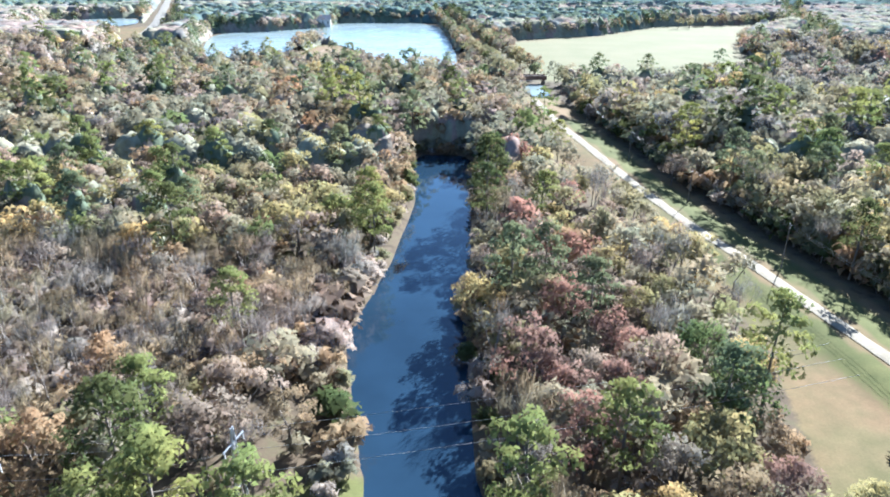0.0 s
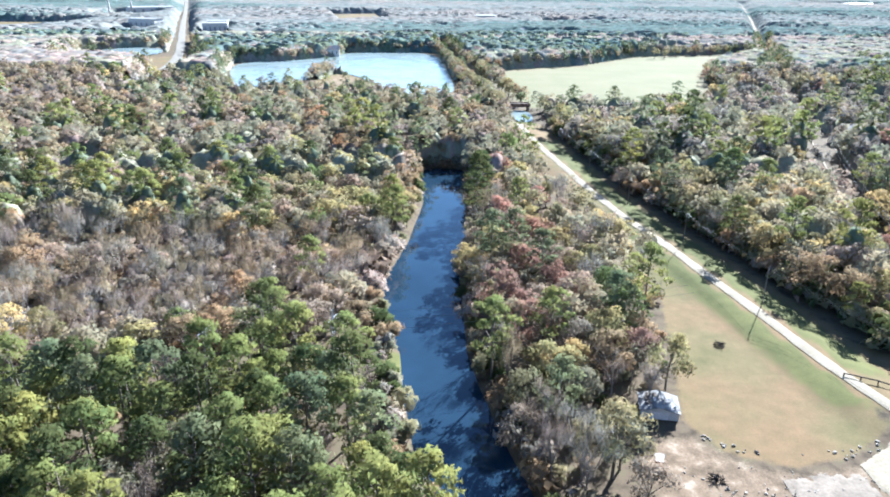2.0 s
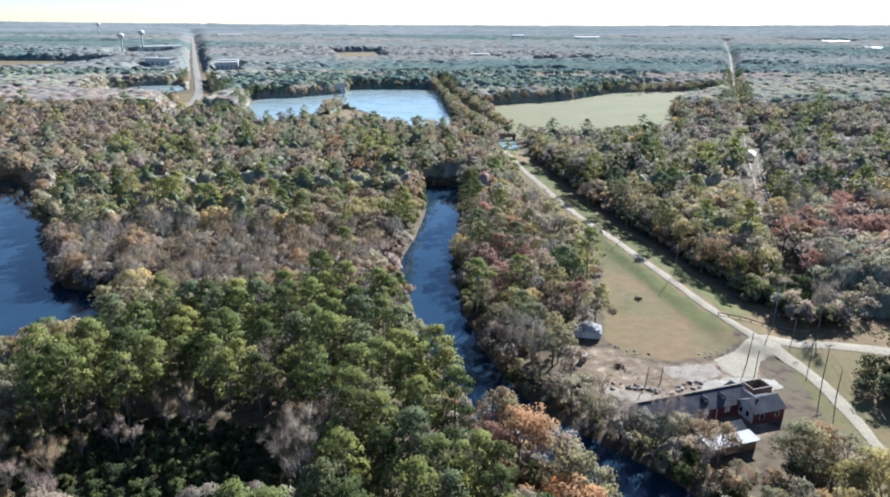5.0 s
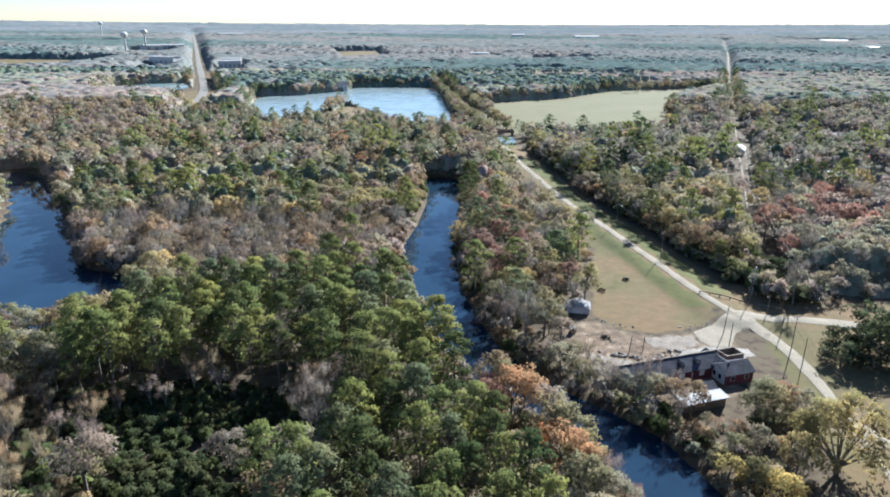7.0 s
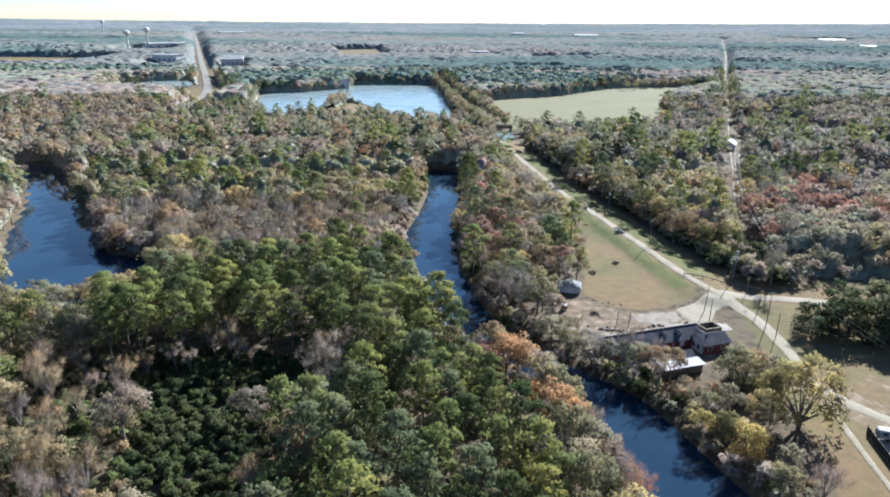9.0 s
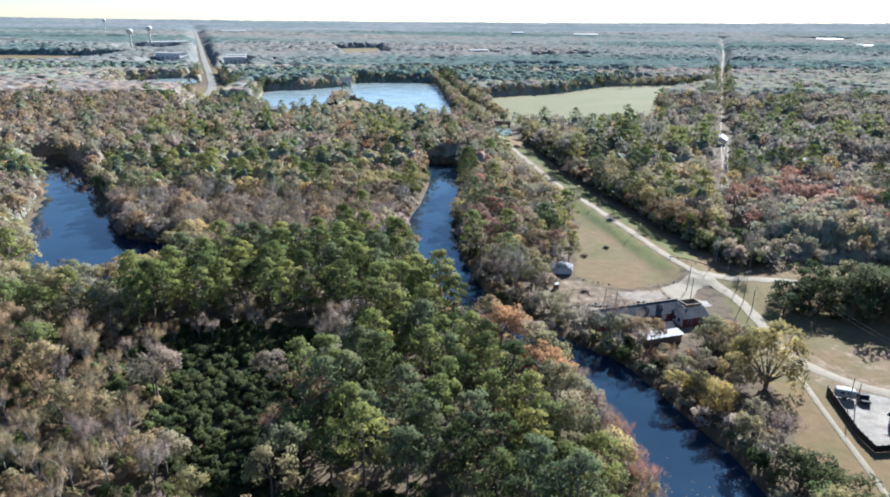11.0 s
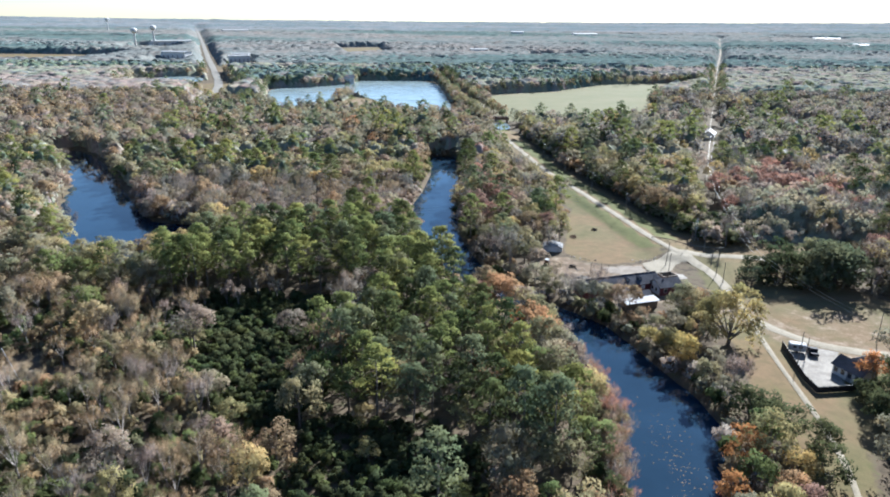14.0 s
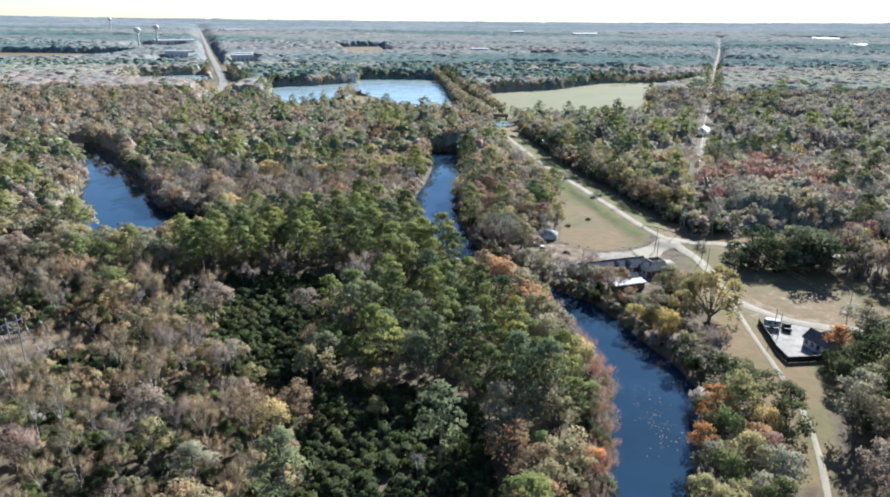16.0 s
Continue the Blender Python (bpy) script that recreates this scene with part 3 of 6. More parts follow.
def pine(rng, lod):
    k, s = LOD[lod]
    H = 14.2
    puffs = []
    for i in range(21):
        u = i / 20
        z = H * (0.50 + 0.47 * u)
        reach = 3.25 * math.sin(math.pi * min(1, 0.22 + 0.72 * u)) ** 0.8 * rng.uniform(0.55, 1.1)
        a = i * 2.4 + rng.uniform(-0.5, 0.5)
        r = rng.uniform(0.95, 1.5)
        puffs.append((reach * math.cos(a), reach * math.sin(a), z - LOW[lod] * H * 0.2 * (1 - u), r, r * 0.62))
    puffs.append((0, 0, H * 0.95, 1.5, 1.0))
    C, N = puff_points(rng, puffs, int(1060 * k))
    crown = leaves(rng, C, N, 0.355 * s, UP[lod])
    bend = rng.uniform(-0.35, 0.35, 2)
    mid = np.array([bend[0], bend[1], H * 0.5])
    wood = [tube((0, 0, -0.4), mid, 0.21, 0.15, 5 if lod == "near" else 3), tube(mid, (0, 0, H * 0.95), 0.15, 0.04, 5 if lod == "near" else 3)]
    if lod == "near":
        for x, y, z, r, _ in puffs[:-1:2]:
            wood.append(tube((x * 0.06, y * 0.06, z - 0.9), (x, y, z), 0.06, 0.025, 3))
    return join(wood), crown


def broadleaf(rng, lod):
    k, s = LOD[lod]
    H = 11.5
    R = rng.uniform(3.4, 4.3)
    puffs = []
    for i in range(20):
        d = rng.normal(size=3)
        d[2] = abs(d[2]) * 1.1 - 0.25
        d /= np.linalg.norm(d)
        r = rng.uniform(1.0, 1.7)
        out = rng.uniform(0.55, 0.95)
        rise = H * 0.60 + d[2] * H * 0.33 * out
        puffs.append((d[0] * R * out, d[1] * R * out, rise - LOW[lod] * (H - rise) * 0.7, r, r * 0.85))
    C, N = puff_points(rng, puffs, int(1060 * k))
    crown = leaves(rng, C, N, 0.355 * s, UP[lod])
    n = 5 if lod == "near" else 3
    fork = np.array([rng.uniform(-0.3, 0.3), rng.uniform(-0.3, 0.3), H * 0.36])
    wood = [tube((0, 0, -0.4), fork, 0.24, 0.17, n)]
    for x, y, z, r, _ in puffs[: {"near": 9, "mid": 2}.get(lod, 0)]:
        wood.append(tube(fork, (x * 0.85, y * 0.85, z), 0.10, 0.03, 3))
    return join(wood), crown


def spreading(rng, lod):
    """A broad old hardwood: one stout trunk under a dense rounded crown."""
    k, s = LOD[lod]
    H, R = 12.5, 5.6
    puffs = [(0, 0, H * 0.52, 3.4, 3.6)]
    for i in range(34):
        d = rng.normal(size=3)
        d[2] = abs(d[2]) * 1.15 - 0.42
        d /= np.linalg.norm(d)
        out = rng.uniform(0.62, 0.92)
        r = rng.uniform(1.2, 1.9)
        puffs.append((d[0] * R * out, d[1] * R * out, H * 0.49 + d[2] * H * 0.46 * out, r, r * 0.85))
    C, N = puff_points(rng, puffs, int(3000 * k))
    crown = leaves(rng, C, N, 0.37 * s, UP[lod])
    fork = np.array([rng.uniform(-0.2, 0.2), rng.uniform(-0.2, 0.2), H * 0.19])
    wood = [tube((0, 0, -0.4), fork, 0.46, 0.36, 7)]
    for x, y, z, r, _ in puffs[1:14]:
        knee = fork + (np.array([x, y, z]) - fork) * 0.45 + np.array([0, 0, 0.6])
        wood += [tube(fork, knee, 0.20, 0.11, 4), tube(knee, (x * 0.9, y * 0.9, z), 0.11, 0.03, 3)]
    return join(wood), crown


def bare(rng, lod):
    k, s = LOD[lod]
    H = 10.5
    n = 5 if lod == "near" else 3
    fork = np.array([rng.uniform(-0.2, 0.2), rng.uniform(-0.2, 0.2), H * 0.30])
    wood = [tube((0, 0, -0.4), fork, 0.17, 0.13, n)]
    tips = []
    for i in range(7):
        a = i * 2.4 + rng.uniform(-0.4, 0.4)
        lean = rng.uniform(0.15, 0.75)
        tip = fork + np.array([math.cos(a) * lean * 3.7, math.sin(a) * lean * 3.7, H * rng.uniform(0.42, 0.66) * (1.1 - 0.3 * lean)])
        if lod == "near" or (lod == "mid" and i < 4):
            wood.append(tube(fork, tip, 0.085, 0.03, 3))
        for _ in range(4):
            u = rng.uniform(0.45, 1.0)
            p = fork + (tip - fork) * u
            q = p + np.array([math.cos(a) * 0.5, math.sin(a) * 0.5, 1.1]) * rng.uniform(0.5, 1.2) + rng.normal(size=3) * 0.55
            if lod == "near":
                wood.append(tube(p, q, 0.04, 0.015, 3))
            tips.append((q[0], q[1], q[2], rng.uniform(0.6, 1.0), rng.uniform(0.6, 1.0)))
    C, N = puff_points(rng, tips, int(1250 * k * (1 if lod == "near" else 1.35)))
    if lod == "back":
        crown = leaves(rng, C, N, 0.34 * s, UP[lod])
    else:
        crown = twigs(rng, C, N, 1.5 * (1 if lod == "near" else 1.1), 0.042 * s)
    return join(wood), crown


def shrub(rng, lod):
    k, s = LOD[lod]
    puffs = []
    for i in range(9):
        a, r = rng.uniform(0, 6.28), rng.uniform(0, 1.5)
        q = rng.uniform(0.5, 0.95)
        puffs.append((math.cos(a) * r, math.sin(a) * r, rng.uniform(0.5, 1.9) * (1.2 - r * 0.4), q, q * 0.8))
    C, N = puff_points(rng, puffs, int(380 * k) + 6)
    crown = leaves(rng, C, N, 0.30 * s, UP[lod])
    wood = [tube((0, 0, -0.2), (math.cos(a) * 0.8, math.sin(a) * 0.8, 1.4), 0.05, 0.02, 3) for a in (0.3, 2.2, 4.4)]
    return join(wood), crown


MAKERS = {"pine": pine, "broadleaf": broadleaf, "spreading": spreading, "bare": bare, "shrub": shrub}
TINTS = {
    "P": ("pine", ("pine_a", "pine_a", "pine_b", "pine_c", "pine_d")),
    "D": ("pine", ("pine_c", "pine_d", "pine_c", "pine_d")),
    "O": ("broadleaf", ("olive_a", "olive_b", "olive_c", "olive_a", "olive_b")),
    "Y": ("broadleaf", ("yellow", "olive_c", "yellow")),
    "N": ("broadleaf", ("orange", "brown")),
    "R": ("broadleaf", ("red", "red", "pink")),
    "B": ("broadleaf", ("brown", "pink", "olive_b")),
    "K": ("broadleaf", ("pink", "pink", "brown")),
    "T": ("bare", ("twig_a", "twig_b", "twig_c", "twig_a")),
    "G": ("broadleaf", ("green", "olive_a", "green", "olive_c")),
    "H": ("broadleaf", ("evergreen", "evergreen_pale")),
    "X": ("broadleaf", ("tan", "tan", "pink")),
    "A": ("bare", ("twig_b", "twig_b", "twig_b", "twig_c")),
    "J": ("spreading", ("gold",)),
    # V: hollow shrubs, the shade round them put into near-black leaves
    "V": ("shrub", ("evergreen", "pine_c", "evergreen")),
    "Z": ("shrub", ("tan", "brown", "olive_b", "tan")),
    "S": ("shrub", ("olive_a", "pine_a", "olive_b", "brown", "pine_c")),
}
ZONES = []  # an outline on the plan, and what grows in it
ZONES.append(([(81, 104), (106, 108), (112, 98), (104, 89), (82, 94)], dict(H=0.97, T=0.03)))
ZONES.append(([(44, 22), (59, 27.7), (57, 10), (52, -6), (35, -6)], dict(N=0.28, O=0.42, R=0.1, Y=0.15, S=0.05)))
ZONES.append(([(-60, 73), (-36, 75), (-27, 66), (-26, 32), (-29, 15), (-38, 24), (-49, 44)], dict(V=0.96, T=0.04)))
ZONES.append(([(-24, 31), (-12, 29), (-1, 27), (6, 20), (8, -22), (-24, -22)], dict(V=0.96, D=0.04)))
ZONES.append(([(-112, 88), (-80, 90), (-72, 117), (-92, 126), (-112, 112)], dict(O=0.3, Y=0.36, G=0.2, K=0.14)))
ZONES.append(([(-84, 92), (-56, 93), (-58, 118), (-72, 116)], dict(G=0.3, Y=0.2, P=0.42, T=0.08)))
ZONES.append(([(-16, 84), (5, 88), (9, 62), (11, 48), (-20, 48), (-20, 58)], dict(P=0.62, G=0.26, Y=0.06, D=0.06)))
ZONES.append(([(2, 60), (9, 62), (17, 40), (20, 22), (22, -6), (20, -20), (2, -20)], dict(G=0.26, D=0.14, P=0.28, O=0.26, N=0.02, T=0.04)))
ZONES.append(([(4, 84), (14, 77), (20, 57), (17, 50), (8, 60)], dict(R=0.25, N=0.3, K=0.15, G=0.2, T=0.1)))
ZONES.append(([(4.5, 83), (15, 76), (21, 57), (27, 29), (28, 11), (24, -8), (16, -8), (17, 37), (8.5, 62)], dict(O=0.30, G=0.30, Y=0.12, N=0.05, T=0.15, K=0.08)))
ZONES.append(([(-15, 83), (6, 87), (9, 62), (17, 37), (18, 17), (18, -20), (-20, -20), (-22, 36), (-20, 56)], dict(D=0.44, P=0.30, G=0.18, V=0.08)))
ZONES.append(([(-120, 84), (-61, 74), (-47, 36), (-38, 25), (-20, 9), (-20, -30), (-120, -30)], dict(A=0.56, Z=0.05, X=0.04, O=0.03, V=0.25, Y=0.02, T=0.01, G=0.04)))
ZONES.append(([(-83, 107), (-74, 116), (-66, 124), (-43, 124), (-10, 139), (-3, 120), (-3, 101), (1, 86), (-8, 83), (-32, 86), (-40, 84), (-70, 82)], dict(P=0.80, O=0.08, Y=0.06, T=0.06)))
ZONES.append(([(-70, 83), (-49, 89), (-15, 80), (-16, 62), (-60, 62)], dict(V=0.90, T=0.07, K=0.03)))
ZONES.append(([(-112, 146), (-124, 184), (-94, 197), (-56, 190), (-24, 190), (-14, 197), (-13, 163), (-26, 150), (-42, 143), (-61, 138), (-74, 131), (-92, 128)], dict(A=0.55, T=0.35, K=0.10)))
ZONES.append(([(-150, 198), (-14, 200), (-8, 236), (-20, 250), (-150, 262)], dict(P=0.13, G=0.12, O=0.37, B=0.18, K=0.10, A=0.06, Y=0.04)))
ZONES.append(([(-350, 535), (-208, 465), (-150, 366), (-187, 273), (-330, 300)], dict(A=0.40, K=0.28, B=0.20, O=0.10, P=0.02)))
ZONES.append(([(12, 204), (26, 204), (27, 151), (15, 139)], dict(R=0.46, K=0.16, O=0.2, Y=0.08, P=0.1)))
ZONES.append(([(2, 250), (18, 264), (35, 254), (50, 197), (46, 160), (36, 112), (24, 110), (7, 118), (0, 146)], dict(O=0.36, R=0.07, Y=0.09, P=0.10, T=0.26, B=0.12)))
ZONES.append(([(5, 113), (21, 117), (27, 101), (27, 88), (44, 74), (44, 62), (30, 70), (8, 88)], dict(T=0.46, K=0.16, O=0.26, B=0.12)))
ZONES.append(([(92, 160), (113, 191), (160, 228), (150, 164), (92, 148)], dict(R=0.48, K=0.2, O=0.2, T=0.12)))
ZONES.append(([(33, 316), (137, 404), (148, 318), (100, 197), (86, 147), (75, 118), (60, 147), (46, 174), (35, 254)], dict(O=0.50, P=0.08, G=0.10, B=0.14, T=0.12, Y=0.06)))
ZONES.append(([(-76, 332), (-25, 368), (17, 264), (-1, 232), (-30, 234)], dict(O=0.34, P=0.12, B=0.26, N=0.06, G=0.12, A=0.10)))
ZONES.append(([(70, -40), (400, -40), (600, 520), (150, 520), (90, 140)], dict(O=0.34, B=0.16, T=0.30, K=0.06, P=0.05, R=0.04, Y=0.05)))
ZONES.append(([(32, 78), (58, 68), (58, 22), (44, 20), (47, 40), (42, 60)], dict(O=0.24, Y=0.30, G=0.28, N=0.10, T=0.08)))
ELSEWHERE = dict(P=0.08, O=0.36, G=0.10, B=0.22, K=0.10, A=0.12, Y=0.02)
rng = np.random.default_rng(7)


def clear_of_trees(x, y):
    """Where nothing tall grows."""
    road_x = np.interp(y, [p[1] for p in LEVEE_ROAD[::-1]], [p[0] for p in LEVEE_ROAD[::-1]])
    river = depth_in(RIVER, x, y)
    off = (river > -2.0) | (depth_in(LAGOON, x, y) > -1.5) | ((river > -5.5) & (x < 5) & (y > 88) & (y < 168))
    for poly, m in ((FIELD, 1.5), (LOT, 0.5), (MEADOW, 2), (MEADOW_SPIT, 0), (POND, 2), (SMALL_POND, 2)):
        off |= depth_in(poly, x, y) > -m
    off |= inside(LAWN, x, y) & ~inside(ZONES[0][0], x, y)
    for poly in FAR_PATCHES:
        off |= inside(poly, x, y)
    off |= (y > 118) & (y < 345) & (x - road_x > np.where(y > 185, -9.0, -6.0)) & (x - road_x < 14.2)
    for line, m in ((LANE, 6), (EAST_ROAD, 5), (HIGHWAY, 11.5), (RAIL_LINE, 6), (DRIVE, 3.5)):
        off |= line_distance(line, x, y) < m
    off |= inside([(55, 44), (66, 44), (69, 72), (57, 68)], x, y)
    off |= inside([(-345, 696), (-252, 660), (-232, 590), (-330, 610)], x, y)
    off |= inside([(57, 30), (66, 28), (67, 46), (56, 46)], x, y)
    off |= line_distance(POWER_CUT, x, y) < 5.2
    off |= inside([(45, 73), (58, 75), (60, 85), (44, 85)], x, y)
    off |= line_distance(CORRIDOR, x, y) < np.where(y < 380, 4.4, 2.2 + 0.0018 * y)
    off |= inside(CLEARING, x, y) | inside(TOWER_SOIL, x, y)
    for hx_, hy_ in TOWN:  # a plot round each house, open towards the road
        off |= np.hypot(x - hx_, (y - hy_ + 5) * 0.62) < 7.5
    off |= inside([(27, 338), (44, 338), (47, 394), (26, 394)], x, y)
    off |= line_distance([(-120, 26), (-76, 45)], x, y) < 3.5
    off |= inside([(24, 109), (29, 123), (37, 126), (37, 112)], x, y)
    off |= inside([(56, 82), (66, 104), (70, 118), (74, 108), (70, 84), (66, 74)], x, y)
    return off


def grid(x0, x1, y0, y1, gap):
    a, b = np.meshgrid(np.arange(x0, x1, gap), np.arange(y0, y1, gap * 0.9))
    a = a + (np.arange(a.shape[0]) % 2)[:, None] * gap / 2
    x, y = a.ravel(), b.ravel()
    x = x + rng.uniform(-0.36, 0.36, x.size) * gap
    y = y + rng.uniform(-0.36, 0.36, y.size) * gap
    return x, y


def kinds_at(x, y):
    codes = list(TINTS)
    out = np.full(x.size, -1)
    for poly, mix in ZONES + [(None, ELSEWHERE)]:
        sel = (out < 0) & (inside(poly, x, y) if poly else True)
        p = np.array([mix.get(c, 0) for c in codes], float)
        out[sel] = rng.choice(len(codes), int(sel.sum()), p=p / p.sum())
    return np.array(codes)[out]


def in_view_fan(x, y, margin):
    return np.abs(x) < 0.68 * (y + 88) + margin


# trees that stand out: place, kind, tint, size
LANDMARKS = []
LANDMARKS += [(-75, 136, "Y", "yellow", 1.15), (-70, 139, "Y", "olive_c", 0.9), (30.6, 145, "P", "pine_d", 1.05), (38, 151.5, "P", "pine_a", 1.1), (-30, 135, "P", "pine_c", 1.15)]
LANDMARKS += [(-33.6, 60.3, "K", "pink", 0.8), (-26, 61, "K", "pink", 0.7), (-14.4, 27.4, "Y", "yellow", 0.5), (-12.5, 17, "Y", "olive_c", 0.5), (1.4, 7.2, "G", "green", 0.5), (7.2, 18.5, "G", "olive_a", 0.6), (14.2, 5.0, "G", "green", 0.62), (-5, 2, "T", "twig_a", 0.5), (62.2, 61.2, "J", "gold", 1.22), (58.0, 62.5, "O", "olive_a", 0.5)]
LANDMARKS += [(56.6, 74.0, "J", "olive_a", 0.86), (61.0, 79.6, "J", "orange", 0.6), (55.4, 70.5, "H", "evergreen", 0.7), (63.5, 78.0, "N", "orange", 0.55), (48.6, 51.5, "J", "bright_gold", 0.66), (43.4, 57.5, "Y", "bright_gold", 0.6), (47.5, 57, "J", "olive_c", 0.56), (46, 62, "O", "olive_a", 0.6)]
LANDMARKS += [(50.5, 62, "O", "olive_b", 0.7), (54.0, 38.8, "T", "twig_c", 0.9), (49.5, 41.5, "O", "olive_a", 0.62), (51.5, 36.5, "O", "olive_b", 0.55), (87.5, 127, "T", "twig_a", 1.05), (54.2, 31.4, "H", "evergreen", 0.95), (58.0, 27.6, "H", "evergreen", 0.92), (59.4, 20.5, "H", "evergreen", 0.9), (58.6, 14.7, "H", "evergreen", 0.8), (57.5, 34, "H", "evergreen", 0.7)]
LANDMARKS += [(52.5, 46, "O", "olive_b", 0.6), (52, 22, "G", "green", 0.7), (54.6, 14.5, "Y", "gold", 0.7), (47, 17, "N", "rust", 0.75), (45.6, 11, "G", "green", 0.8), (40.5, 6.5, "N", "rust", 0.7), (50, 8, "N", "orange", 0.7), (41.9, -1, "G", "green", 0.8), (49.3, 2.8, "R", "red", 0.8), (22.3, 1.5, "N", "rust", 0.6), (20.5, 4.5, "N", "orange", 0.55)]
LANDMARKS += [(-73.3, 78, "A", "twig_c", 0.62), (-64.5, 76.5, "K", "pink", 0.5), (-58.4, 76.5, "A", "twig_b", 0.55), (-53.6, 78.5, "A", "twig_c", 0.66), (-50.5, 77.5, "T", "twig_a", 0.6), (-47.5, 84, "A", "twig_b", 0.8), (-45, 86, "A", "twig_b", 0.8), (-42.5, 83, "T", "twig_a", 0.6)]
LANDMARKS += [(-26.6, 40.1, "K", "pink", 0.72), (-29, 42, "A", "twig_b", 0.7), (-66, 46, "K", "tan", 0.95), (-58, 44, "K", "tan", 0.9), (-52, 40, "A", "twig_b", 0.95), (-47, 33, "K", "tan", 0.8), (-36.6, 18, "K", "pink", 0.8), (-37, 27, "Y", "olive_c", 0.6), (-18.5, 80, "K", "brown", 0.6)]
LANDMARKS += [(8, 79, "R", "red", 0.75), (11.5, 73.5, "N", "orange", 1.1), (12, 62, "N", "orange", 0.65), (16.5, 62, "N", "rust", 0.8), (5, 81, "K", "pink", 0.6), (18, 60, "N", "orange", 0.55)]
LANDMARKS += [(-24.5, 72, "T", "twig_a", 1.0), (-22.5, 74, "T", "twig_a", 1.05), (-20.5, 72, "T", "twig_a", 0.95), (-18.8, 74.5, "T", "twig_a", 1.0), (-22, 69.5, "T", "twig_b", 0.9)]
LANDMARKS += [(10.5, 113, "K", "pink", 0.8), (14, 107, "T", "twig_c", 0.95), (19, 111, "O", "olive_a", 0.75), (24, 115, "O", "olive_c", 0.5), (27, 119, "B", "olive_c", 0.45), (25, 121.5, "O", "brown", 0.45)]
LANDMARKS += [(82.5, 42.5, "N", "rust", 0.8), (88, 41, "H", "evergreen", 1.15), (90.5, 49, "O", "olive_b", 1.05), (86, 35, "H", "evergreen", 1.2), (94, 45, "H", "evergreen", 1.2), (97, 57, "B", "brown", 0.7), (80, 30, "H", "evergreen", 0.75), (77.5, 31, "H", "evergreen", 0.8), (80.5, 34.5, "H", "evergreen", 0.85), (79, 38.2, "H", "evergreen", 0.6), (77, 26.5, "H", "evergreen", 0.8), (75.5, 19, "H", "evergreen", 0.85), (82, 22, "H", "evergreen", 1.15), (78, 24, "O", "olive_a", 0.8), (84, 27, "O", "olive_c", 1.1)]
LANDMARKS += [(30.5, 82, "A", "twig_c", 0.8), (33.5, 81.5, "K", "pink", 0.72), (36.5, 81, "A", "twig_c", 0.84), (29.5, 87, "O", "olive_b", 0.6), (39.5, 81.5, "B", "olive_b", 0.58), (28.5, 92, "T", "twig_b", 0.7), (42.5, 80.5, "A", "twig_c", 0.68), (35, 79, "O", "olive_b", 0.74), (41, 78, "K", "brown", 0.68), (27, 97, "O", "olive_a", 0.55)]
LANDMARKS += [(75.0, 194.5, "Y", "yellow", 1.10), (85.4, 200.9, "Y", "yellow", 1.10), (74.5, 182.8, "Y", "yellow", 1.10), (113.3, 205.8, "Y", "yellow", 1.10), (122.7, 215.0, "Y", "yellow", 1.10), (115.3, 191.7, "R", "red", 1.15), (126.8, 196.7, "R", "red", 1.15), (125.9, 183.2, "R", "red", 1.15), (104.3, 180.3, "R", "red", 1.15), (140.2, 215.2, "R", "red", 1.15), (112.6, 180.4, "R", "red", 1.15), (111.2, 158.6, "O", "olive_c", 1.05)]
LANDMARKS += [(109.1, 150.4, "O", "olive_c", 1.05), (107.8, 163.0, "O", "olive_c", 1.05), (132.3, 211.5, "O", "olive_c", 1.05), (90.5, 144.0, "H", "evergreen", 1.00), (100.5, 149.6, "H", "evergreen", 1.00), (105.1, 147.7, "H", "evergreen", 1.00), (77.2, 162.9, "B", "brown", 1.00), (79.0, 156.3, "B", "brown", 1.00), (88.0, 170.0, "B", "brown", 1.00), (73.6, 165.1, "B", "brown", 1.00), (20.4, 149.9, "R", "red", 0.85), (22.7, 146.1, "R", "red", 0.85)]
LANDMARKS += [(22.6, 162.5, "R", "red", 0.85), (26.2, 217.9, "R", "red", 0.85), (28.1, 169.6, "Y", "olive_c", 0.85), (32.0, 174.6, "Y", "olive_c", 0.85), (30.2, 203.8, "K", "pink", 0.85), (54.8, 243.1, "K", "pink", 0.85), (20.5, 179.7, "K", "pink", 0.85), (32.0, 156.0, "G", "green", 1.00), (32.7, 148.0, "G", "green", 1.00), (70.0, 204.1, "G", "green", 1.00), (70.6, 226.1, "G", "green", 1.00), (97.8, 204.3, "G", "green", 1.00)]
LANDMARKS += [(-28, 165, "P", "pine_a", 0.9), (-14, 203, "P", "pine_b", 1.0), (-12.5, 196, "P", "pine_a", 1.0), (-12, 211, "Y", "yellow", 1.0)]
LANDMARKS += [(9.0, 84.5, "N", "brown", 0.95), (14.4, 76.6, "N", "orange", 1.0), (17.4, 71.4, "K", "pink", 0.95), (20.6, 65.6, "O", "olive_a", 0.95), (22.4, 60.2, "O", "olive_c", 0.85), (11.8, 80.2, "G", "olive_a", 0.95), (24.2, 55.0, "T", "twig_c", 0.8)]

